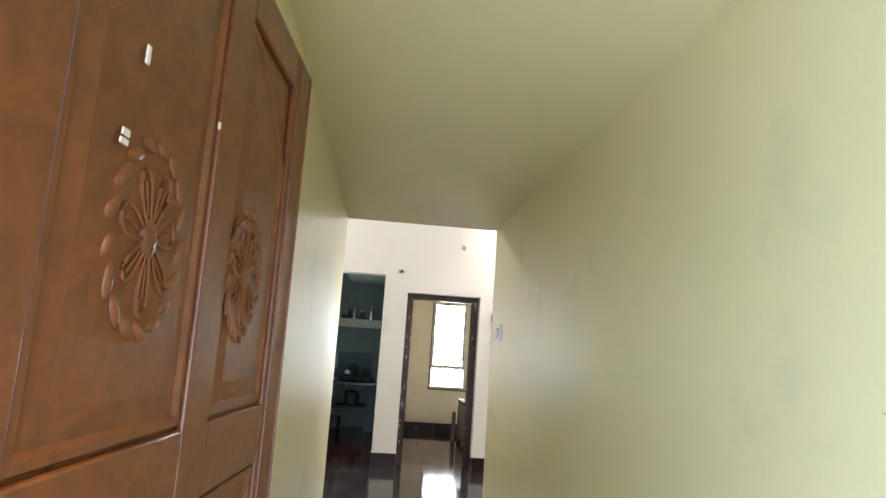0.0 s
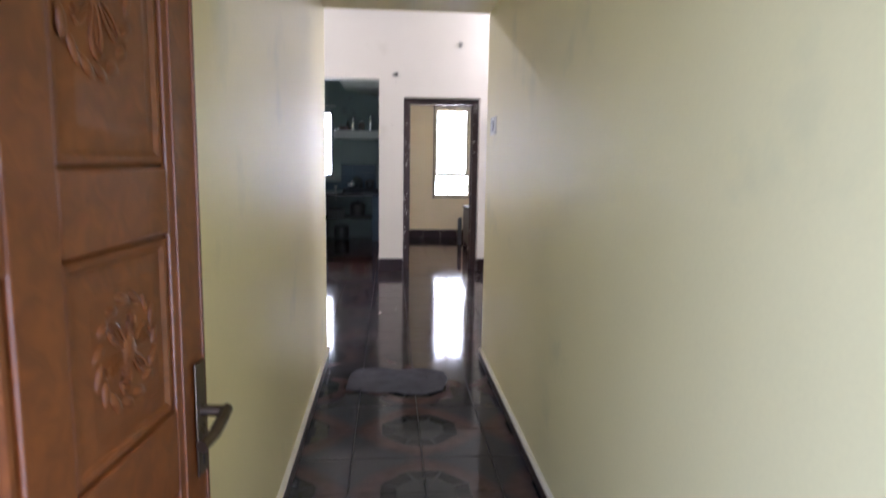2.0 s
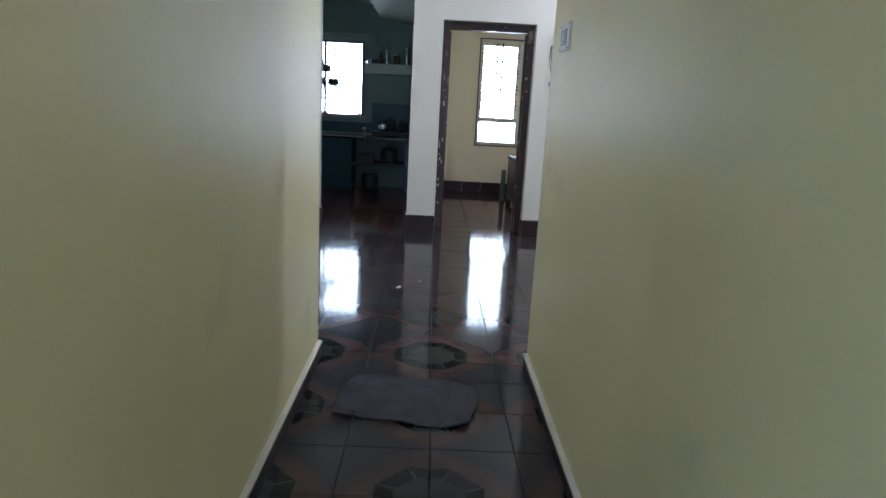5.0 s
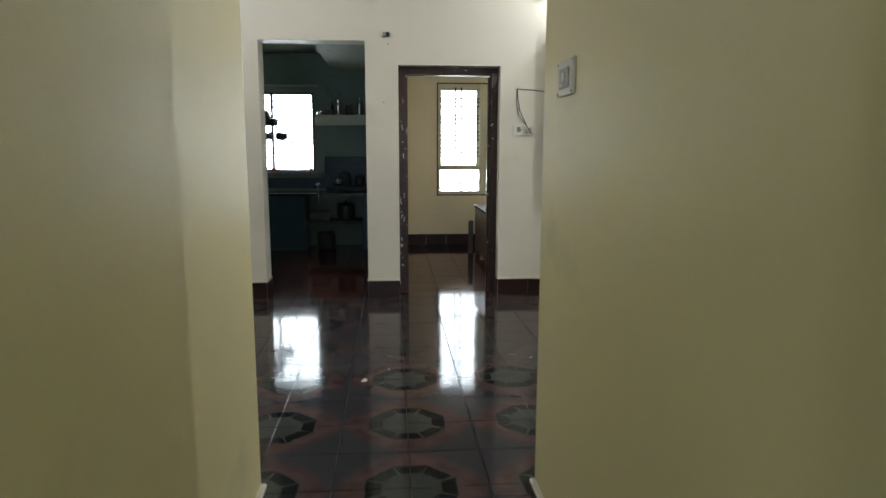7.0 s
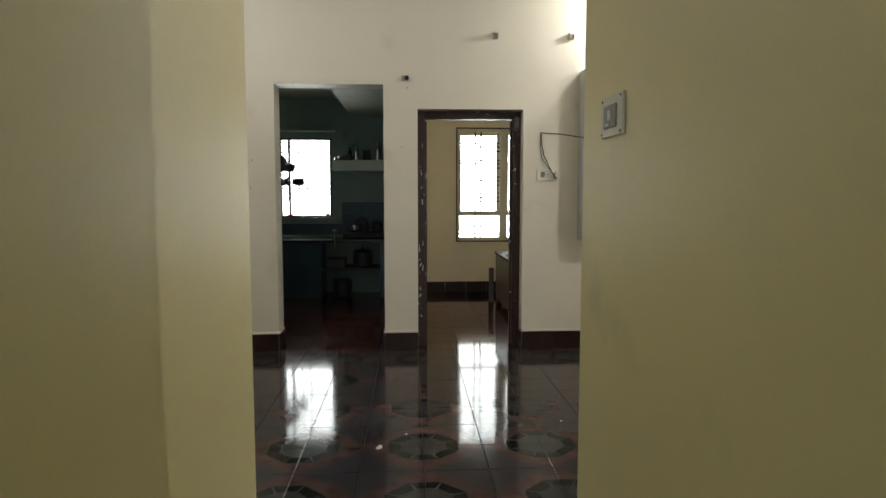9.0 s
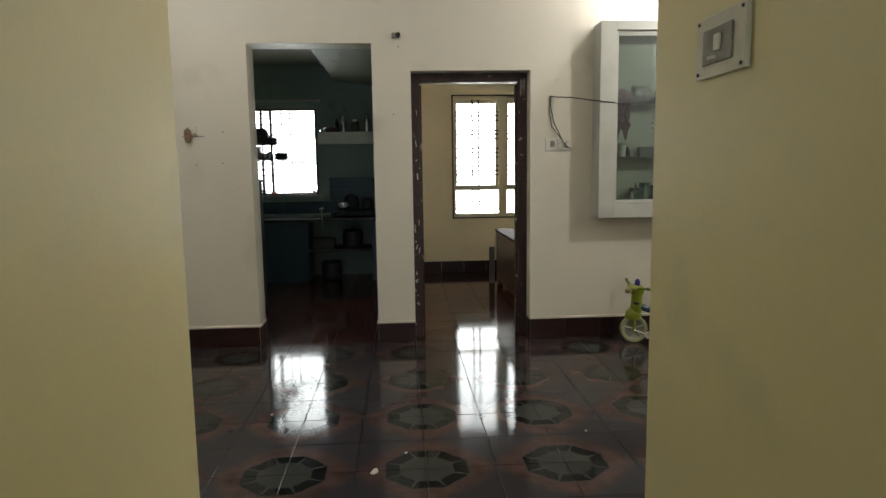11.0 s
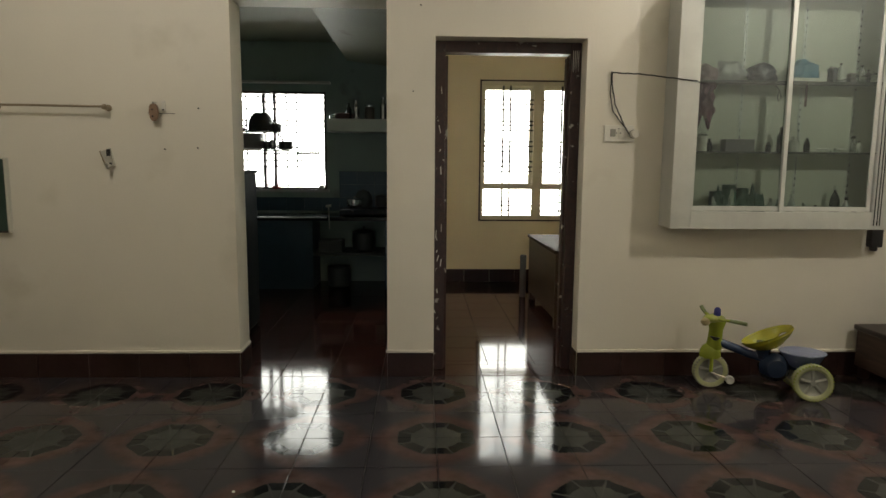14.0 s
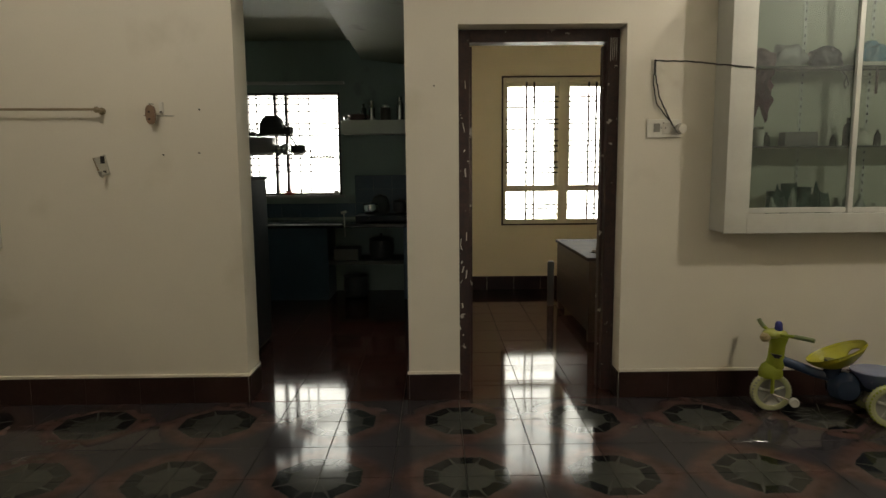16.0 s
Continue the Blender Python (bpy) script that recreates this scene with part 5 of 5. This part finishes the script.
# ---- floor mat and scraps ----
MAT = surface("dark_grey_mat_weave", (0.050, 0.047, 0.055), 0.85, vary=0.35, big=9, fine=240, bump=0.5, dirt=(0.014, 0.013, 0.015), dirt_at=0.60, spec=0.15)
bm = bmesh.new()
cols, rows = 34, 24
grid = []
for i in range(cols + 1):
    line = []
    for j in range(rows + 1):
        u, v = 2 * i / cols - 1, 2 * j / rows - 1
        pinch = 1 - 0.09 * (abs(u) ** 4) * (abs(v) ** 4)
        x, y = 0.300 * u * pinch * (1 + 0.025 * math.sin(5 * v + 1)), 0.215 * v * pinch * (1 + 0.04 * math.sin(4 * u))
        edge = max(abs(u), abs(v))
        z = 0.004 + 0.0035 * noise.noise(Vector((x * 9, y * 9, 1.3))) + 0.010 * max(0.0, edge - 0.86) / 0.14 * (0.5 + 0.5 * math.sin(7 * u + 5 * v))
        if u > 0.55 and v < -0.55:
            z += 0.010 * (u - 0.55) * -(v + 0.55) / 0.2
        line.append(bm.verts.new((x, y, max(z, 0.002))))
    grid.append(line)
for i in range(cols):
    for j in range(rows):
        bm.faces.new((grid[i][j], grid[i + 1][j], grid[i + 1][j + 1], grid[i][j + 1]))
low = bmesh.ops.extrude_face_region(bm, geom=list(bm.faces))
for v in [g for g in low["geom"] if isinstance(g, bmesh.types.BMVert)]:
    v.co.z = max(0.0008, v.co.z - 0.007)
mat_ob = solid("floor_mat", bm, MAT, "worn dark grey doormat with a curled edge on the tiles", "mat")
mat_ob.matrix_world = pose(0.29, 3.84, 0.0008, 0, 0, -8)
for x, y, r in ((0.155, 5.61, 0.030), (0.30, 5.79, 0.010), (1.234, 5.956, 0.012), (0.72, 6.2, 0.009), (-0.45, 6.35, 0.010)):
    bm = bmesh.new()
    rr = random.Random(int(x * 100))
    slab(bm, [(r * math.cos(a) * rr.uniform(0.5, 1.1), r * math.sin(a) * rr.uniform(0.4, 0.9)) for a in [k * math.pi / 4 for k in range(8)]], 2, 0.0, 0.003)
    ob = solid("paper_scrap", bm, WHITEP, "small white scrap of paper on the floor", "scrap", group="paper scraps on the floor")
    ob.matrix_world = pose(x, y, 0.0006, 0, 0, rr.uniform(0, 90))
solid("nail", rod(bmesh.new(), (XR + 0.001, 0.572, 1.452), (XR - 0.008, 0.572, 1.455), 0.0026, 6), plain("dull_nail", (0.22, 0.20, 0.16), 0.5), "small dull nail in the corridor wall", "nail", group="nails in the wall")
solid("scratch", slab(bmesh.new(), [(0.735, 1.404), (0.76, 1.406), (0.76, 1.4085), (0.735, 1.4065)], 0, XR - 0.001, XR + 0.001), plain("grey_scuff", (0.46, 0.42, 0.28), 0.8), "thin grey scuff on the corridor wall", "scuff")

# ---- kitchen ----
GRANITE = surface("black_granite", (0.020, 0.022, 0.026), 0.12, vary=0.3, big=20, fine=200, rough_vary=0.05)
worktop = empty("worktop", (0, 0, 0), "polished black granite kitchen worktop", "worktop")
# pale strip paints the bright sheen along the worktop's front edge
part("edge_sheen", boxed(KIT_X0 + 0.001, -0.6658, 10.612, 10.6195, 0.7759, 0.7901, 0.002), surface("painted_edge_sheen", (0.62, 0.64, 0.64), 0.35, vary=0.3, big=6), worktop, "pale strip painted as the sheen on the worktop's edge")
part("slab", boxed(KIT_X0 + 0.001, KIT_X1 - 0.014, 10.62, KIT_Y - 0.016, 0.7464, 0.7885, 0.006), GRANITE, worktop)
base = empty("kitchen_base", (0, 0, 0), "dark blue tiled base below the kitchen worktop", "kitchen base")
part("body", boxed(KIT_X0 + 0.002, -0.8288, 10.69, KIT_Y - 0.016, 0.0, 0.7459), BLUE_TILE, base)
part("side_wall", boxed(-0.06, KIT_X1 - 0.015, 10.69, KIT_Y - 0.016, 0.0, 0.7459), BLUE_TILE, base)
part("low_shelf", boxed(-0.8278, -0.061, 10.71, KIT_Y - 0.017, 0.36, 0.40, 0.004), surface("grey_cement_shelf", (0.05, 0.053, 0.05), 0.7), base)
# dark blue wall tiles, laid in rows behind the worktop
splash = empty("splashback", (0, 0, 0), "dark blue glazed wall tiles behind the worktop", "wall tiles", kind="structure")
me = finish(boxed(-0.0995, 0.0995, -0.004, 0.004, -0.0745, 0.0745, 0.0008), smooth=False)
me.materials.append(BLUE_TILE)
for i in range(12):
    for j in range(3):
        x, z = KIT_X0 + 0.10 + i * 0.2, 0.890 + j * 0.150
        if x + 0.1 > KIT_X1 or (j > 0 and QX0 - 0.13 < x < QX1 + 0.09):
            continue
        ob = new("tile", me)
        ob.parent, ob.location = splash, (x, KIT_Y - 0.0085, z)

fridge = empty("cupboard", (0, 0, 0), "dark low kitchen cupboard beside the doorway", "cupboard")
part("body", boxed(-1.60, -1.035, 8.62, 9.20, 0.03, 1.255, 0.008), plain("dark_cupboard", (0.014, 0.018, 0.024), 0.6), fridge)
part("top", boxed(-1.61, -1.025, 8.61, 9.21, 1.2555, 1.285, 0.006), plain("dark_cupboard", (0.014, 0.018, 0.024), 0.6), fridge)
part("plinth", boxed(-1.58, -1.055, 8.64, 9.18, 0.001, 0.0295), BLACK_PLASTIC, fridge)
wall_shelf = empty("wall_shelf", (0, 0, 0), "thick white painted concrete kitchen shelf", "shelf")
part("slab", boxed(-0.6921, KIT_X1 - 0.014, 10.91, KIT_Y - 0.001, 1.6928, 1.8305, 0.004), surface("dull_white_shelf_paint", (0.78, 0.77, 0.70), 0.6, vary=0.1), wall_shelf)


def vessel(name, at, r, h, material, label, category="pot", lid=True, group=""):
    ob = empty(name, at, label, category, group=group)
    part("body", lathe(bmesh.new(), [(r * 0.75, 0), (r * 0.92, h * 0.08), (r, h * 0.45), (r * 0.94, h * 0.8), (r * 1.02, h * 0.86), (r * 0.94, h * 0.86), (r * 0.9, h * 0.4), (r * 0.7, h * 0.05)], 20), material, ob)
    if lid:
        part("lid", lathe(bmesh.new(), [(r * 0.98, h * 0.865), (r * 0.7, h * 0.95), (r * 0.1, h * 1.0), (r * 0.1, h * 1.1), (0.002, h * 1.12)], 20), material, ob)
    return ob


G = "vessels on the kitchen shelf"
vessel("pot", (-0.5246, 11.03, 1.8317), 0.11, 0.07, plain("dull_red_lid", (0.10, 0.05, 0.045), 0.4), "low dull red pan on the kitchen shelf", group=G)
bottle("bottle", -0.3826, 11, 1.8317, 0.032, 0.20, STEEL, STEEL, "tall steel flask on the kitchen shelf", 0.5)
bottle("bottle", -0.4637, 10.98, 1.8317, 0.030, 0.17, plain("dark_bottle", (0.02, 0.025, 0.02), 0.2), DARKP, "dark bottle on the kitchen shelf")
jar("jar", -0.2405, 11.01, 1.8317, 0.055, 0.15, plain("brown_jar", (0.10, 0.08, 0.06), 0.3), STEEL, "brown jar with a steel lid on the kitchen shelf")
bottle("bottle", -0.09, 11, 1.8317, 0.034, 0.24, STEEL, STEEL, "tall steel flask on the kitchen shelf", 0.5)
vessel("pot", (-0.6261, 11.02, 1.8317), 0.055, 0.045, STEEL, "small steel bowl on the kitchen shelf", lid=False, group=G)

# dish rack in front of the window
rack = empty("dish_rack", (0.045, -0.30, -0.071), "dark wire dish rack hanging before the window", "dish rack")
for z, x1 in ((1.7664, -1.2757), (1.5561, -1.1285)):
    bm = bmesh.new()
    for y in (11.28, 11.45):
        tube(bm, [(-2.1169, y, z), (x1, y, z)], 0.006, 6)
    for k in range(18):
        x = -2.0959 + k * (x1 + 1.98) / 17
        tube(bm, [(x, 11.28, z), (x, 11.45, z)], 0.003, 5)
    tube(bm, [(-2.1169, 11.28, z + 0.05), (x1, 11.28, z + 0.05), (x1, 11.45, z + 0.05)], 0.004, 6)
    part("tray", bm, BLACK_IRON, rack)
for x in (-2.0748, -1.3125):
    part("upright", rod(bmesh.new(), (x, 11.455, 1.5088), (x, 11.455, 1.8873), 0.007, 6), BLACK_IRON, rack)
part("stay", rod(bmesh.new(), (-2.0748, 11.455, 1.5088), (-2.0748, 11.498, 1.5088), 0.006, 6), BLACK_IRON, rack)
DARKPOT = plain("dark_pot", (0.03, 0.03, 0.03), 0.4)
G2 = "vessels in the dish rack"
dome = empty("pot", (-1.4328, 11.06, 1.6958), "dark upturned cooking pot in the dish rack", "pot", group=G2)
dome.scale = (1.12, 1.0, 1.15)
part("body", lathe(bmesh.new(), [(0.128, 0.0), (0.130, 0.012), (0.122, 0.03), (0.118, 0.085), (0.100, 0.135), (0.072, 0.165), (0.068, 0.172), (0.002, 0.174)], 24), DARKPOT, dome)
part("handle", tube(bmesh.new(), [(-0.115, 0, 0.05), (-0.150, 0, 0.06), (-0.150, 0, 0.10), (-0.112, 0, 0.105)], 0.007, 6), DARKPOT, dome)
vessel("kettle", (-1.2704, 11.06, 1.6958), 0.06, 0.09, DARKPOT, "small dark kettle in the dish rack", "kettle", group=G2)
vessel("pot", (-1.6611, 11.06, 1.6958), 0.06, 0.04, DARKPOT, "small dark bowl in the dish rack", group=G2, lid=False)
vessel("bowl", (-1.5596, 11.06, 1.4931), 0.160, 0.205, plain("scoured_steel", (0.20, 0.195, 0.19), 0.40, metal=0.5), "large steel bowl in the dish rack", "bowl", lid=False, group=G2)
vessel("cup", (-1.377, 11.06, 1.4931), 0.04, 0.11, STEEL, "steel cup in the dish rack", "cup", lid=False, group=G2)
vessel("cup", (-1.3059, 11.05, 1.4931), 0.035, 0.13, STEEL, "steel cup in the dish rack", "cup", lid=False, group=G2)
pan = empty("pan", (-1.169, 11.06, 1.4931), "black pan lying in the dish rack", "pan")
part("body", lathe(bmesh.new(), [(0.05, 0), (0.075, 0.01), (0.08, 0.09), (0.075, 0.095), (0.06, 0.02)], 18), DARKPOT, pan)
part("handle", rod(bmesh.new(), (-0.02, -0.02, 0.09), (-0.13, -0.06, 0.30), 0.010, 8, 0.007), BLACK_PLASTIC, pan)
spoons = empty("spoon_rail", (0.028, -0.30, -0.066), "thin rail with a row of hanging spoons", "spoon rail")
part("rail", rod(bmesh.new(), (-1.097, 11.46, 1.5456), (-0.8183, 11.46, 1.5456), 0.004, 6), BLACK_IRON, spoons)
part("stay", rod(bmesh.new(), (-0.8215, 11.46, 1.5456), (-0.8215, 11.49, 1.5456), 0.004, 6), BLACK_IRON, spoons)
for k in range(8):
    x = -1.0812 + k * 0.033
    bm = rod(bmesh.new(), (x, 11.455, 1.5403), (x + 0.002, 11.455, 1.3983 + 0.01 * (k % 3)), 0.0022, 5)
    bmesh.ops.create_uvsphere(bm, u_segments=8, v_segments=6, radius=1, matrix=Matrix.Translation((x, 11.455, 1.5319)) @ Matrix.Diagonal((0.013, 0.005, 0.015, 1)))
    part("spoon", bm, BLACK_IRON, spoons)
crumpled("cloth", (-1.3073, 11.165, QZ0 - 0.001), (0.055, 0.022, 0.022), plain("red_cloth", (0.35, 0.03, 0.03), 0.8), "small red cloth on the kitchen window sill", "cloth", 11)
vessel("cup", (-0.7973, 11.16, QZ0 - 0.001), 0.030, 0.05, WHITEP, "white cup on the kitchen window sill", "cup", lid=False)
tap = empty("tap", (-1.5697, 11.14, 0.787), "chrome kitchen tap on the worktop", "tap")
part("stem", rod(bmesh.new(), (0, 0, 0.0), (0, 0, 0.24), 0.012, 10), STEEL, tap)
part("spout", tube(bmesh.new(), [(0, 0, 0.22), (0.02, -0.05, 0.26), (0.03, -0.10, 0.25), (0.03, -0.12, 0.21)], 0.009, 8), STEEL, tap)
part("knob", rod(bmesh.new(), (-0.02, 0, 0.245), (0.04, 0, 0.255), 0.010, 8), STEEL, tap)
lighter = empty("gas_lighter", (-0.6433, 10.6135, 0.7875), "pale stick gas lighter hanging at the worktop's edge", "lighter")
part("stick", rod(bmesh.new(), (0.004, 0, -0.13), (-0.004, 0, 0.11), 0.006, 8), WHITEP, lighter)
part("grip", rod(bmesh.new(), (-0.030, 0, 0.112), (0.022, 0, 0.122), 0.012, 10), WHITEP, lighter)
stove = empty("gas_stove", (0, 0, 0), "dark two-burner gas stove on the worktop", "stove")
part("body", boxed(-0.5449, 0.045, 10.71, 11.05, 0.8023, 0.863, 0.008), plain("dark_cupboard", (0.014, 0.018, 0.024), 0.6), stove)
for x in (-0.5291, 0.02):
    part("foot", boxed(x - 0.02, x + 0.02, 10.75, 11.01, 0.789, 0.8037), BLACK_PLASTIC, stove)
for x in (-0.4135, -0.10):
    part("burner", lathe(bmesh.new(), [(0.05, 0.0), (0.05, 0.012), (0.03, 0.018), (0.002, 0.018)], 18, pose(x, 10.88, 0.8679)), BLACK_IRON, stove)
    part("control_knob", rod(bmesh.new(), (x, 10.71, 0.8358), (x, 10.69, 0.8358), 0.018, 12), BLACK_PLASTIC, stove)
vessel("pot", (-0.4029, 10.88, 0.8824), 0.085, 0.10, STEEL, "steel pot on the gas stove", group="pots on the stove")
vessel("pot", (-0.0997, 10.88, 0.8824), 0.075, 0.13, DARKPOT, "dark pot on the gas stove", group="pots on the stove")
crumpled("bag", (-0.3217, 11.11, 0.7875), (0.10, 0.05, 0.16), plain("dark_bundle", (0.04, 0.05, 0.05), 0.6), "dark bundle standing behind the stove", "bag", 14)
solid("box", boxed(-0.7782, -0.5246, 10.73, 11, 0.4005, 0.52, 0.006), plain("dull_white_tub", (0.07, 0.075, 0.07), 0.5), "dull grey tub on the low kitchen shelf", "tub")
vessel("pot", (-0.3014, 10.88, 0.4005), 0.13, 0.24, DARKPOT, "dark pot on the low kitchen shelf")
vessel("bucket", (-0.5754, 10.88, 0.001), 0.13, 0.26, plain("grey_bucket", (0.045, 0.05, 0.05), 0.4), "grey bucket below the low kitchen shelf", "bucket", lid=False)

# ---- bedroom ----
chest = empty("chest", (0, 0, 0), "dark brown wooden chest with a polished top", "chest")
part("body", boxed(1.420, 2.62, 8.97, 10.23, 0.08, 0.627, 0.006), BROWN_WOOD, chest)
part("lid", boxed(1.405, 2.635, 8.955, 10.245, 0.6275, 0.655, 0.006), surface("scratched_dark_lid", (0.045, 0.034, 0.029), 0.72, vary=0.5, big=6, fine=90, spec=0.08), chest)
for x in (1.455, 2.58):
    for y in (9.01, 10.19):
        part("foot", boxed(x - 0.03, x + 0.03, y - 0.03, y + 0.03, 0.0005, 0.0795, 0.004), BROWN_WOOD, chest)
crumpled("cloth", (1.64, 9.12, 0.6555), (0.16, 0.10, 0.03), plain("grey_brown_cloth", (0.12, 0.10, 0.09), 0.8), "crumpled grey-brown cloth on the chest", "cloth", 21)
flask = empty("flask", (1.375, 10.30, 0.0005), "tall dull steel pipe stand beside the chest", "stand")
part("pipe", lathe(bmesh.new(), [(0.03, 0.0), (0.033, 0.01), (0.033, 0.42), (0.028, 0.435), (0.002, 0.437)], 16), plain("dull_steel", (0.10, 0.105, 0.11), 0.5, metal=0.3), flask)

# ---- floor tiles, last ----
def tile_mesh(material, w, d, chamfer=0.004):
    bm = boxed(-w / 2, w / 2, -d / 2, d / 2, -0.008, 0.0)
    top = [e for e in bm.edges if all(v.co.z > -0.001 for v in e.verts)]
    bmesh.ops.bevel(bm, geom=top, offset=chamfer * 0.35, segments=1, affect="EDGES")
    me = finish(bm, smooth=False)
    me.materials.append(material)
    return me


def lay_tiles(owner, me, rest, area, keep, limit=300):
    """Tiles on the grid inside area; those inside keep are pieces, the others one joined mesh."""
    x0, x1, y0, y1 = area
    gap = 0.0028
    done, far = 0, bmesh.new()
    for i in range(math.floor((x0 - TILE_X) / TILE), math.ceil((x1 - TILE_X) / TILE)):
        for j in range(math.floor((y0 - TILE_Y) / TILE_D), math.ceil((y1 - TILE_Y) / TILE_D)):
            ax, cx = max(x0, TILE_X + i * TILE), min(x1, TILE_X + (i + 1) * TILE)
            ay, cy = max(y0, TILE_Y + j * TILE_D), min(y1, TILE_Y + (j + 1) * TILE_D)
            if cx - ax < 0.012 or cy - ay < 0.012:
                continue
            whole = cx - ax > TILE - 0.001 and cy - ay > TILE_D - 0.001
            mx, my = (ax + cx) / 2, (ay + cy) / 2
            if keep[0] < mx < keep[1] and keep[2] < my < keep[3] and done < limit:
                ob = new("tile", me if whole else tile_mesh(me.materials[0], cx - ax - gap, cy - ay - gap))
                ob.parent = owner
                tilt = random.Random(i * 97 + j)
                ob.matrix_basis = pose(mx, my, tilt.uniform(-0.0006, 0.0004), tilt.uniform(-0.10, 0.10), tilt.uniform(-0.10, 0.10), 0)
                done += 1
            else:
                box(far, ax + gap / 2, cx - gap / 2, ay + gap / 2, cy - gap / 2, -0.008, 0.0)
    if len(far.faces):
        ob = new("tiles", finish(far, smooth=False))
        ob.data.materials.append(me.materials[0])
        ob.parent = owner
        tagged(ob, kind="stuff")
    else:
        far.free()


WHOLE = tile_mesh(FLOOR_TILE, TILE - 0.0028, TILE_D - 0.0028)
WHOLE_DARK = tile_mesh(DARK_TILE, TILE - 0.0028, TILE_D - 0.0028)
hall_floor = empty("floor", (0, 0, 0), "glossy patterned floor tiles in red-brown and black", "floor", kind="structure")
lay_tiles(hall_floor, WHOLE, None, (HX0, HX1, Y_END, Y_WALL), (-2.0, 3.0, 4.0, 8.0), 200)
lay_tiles(hall_floor, WHOLE, None, (XL, XR, Y_DOOR - 0.22, Y_END), (-1, 2, 0, 5), 80)
bedroom_floor = empty("floor_bedroom", (0.06, 0, 0.0), "glossy dark red-brown bedroom floor tiles", "floor", kind="structure")
lay_tiles(bedroom_floor, WHOLE_DARK, None, (BED_X0 - 0.06, BED_X1 - 0.06, Y2, BED_Y), (0.1, 1.7, 7.8, 10.8), 60)
lay_tiles(hall_floor, WHOLE_DARK, None, (DX0, DX1, Y_WALL, Y2), (0.2, 1.7, 7.7, 10.8), 60)
kitchen_floor = empty("floor_kitchen", (0, 0, 0), "glossy dark red-brown kitchen floor tiles", "floor", kind="structure")
lay_tiles(kitchen_floor, WHOLE_DARK, None, (KIT_X0, KIT_X1, Y2, KIT_Y), (-1.5, 0.2, 7.8, 10.2), 60)
lay_tiles(kitchen_floor, WHOLE_DARK, None, (KX0, KX1, Y_WALL, Y2), (-1.5, 0.2, 7.7, 10.2), 60)
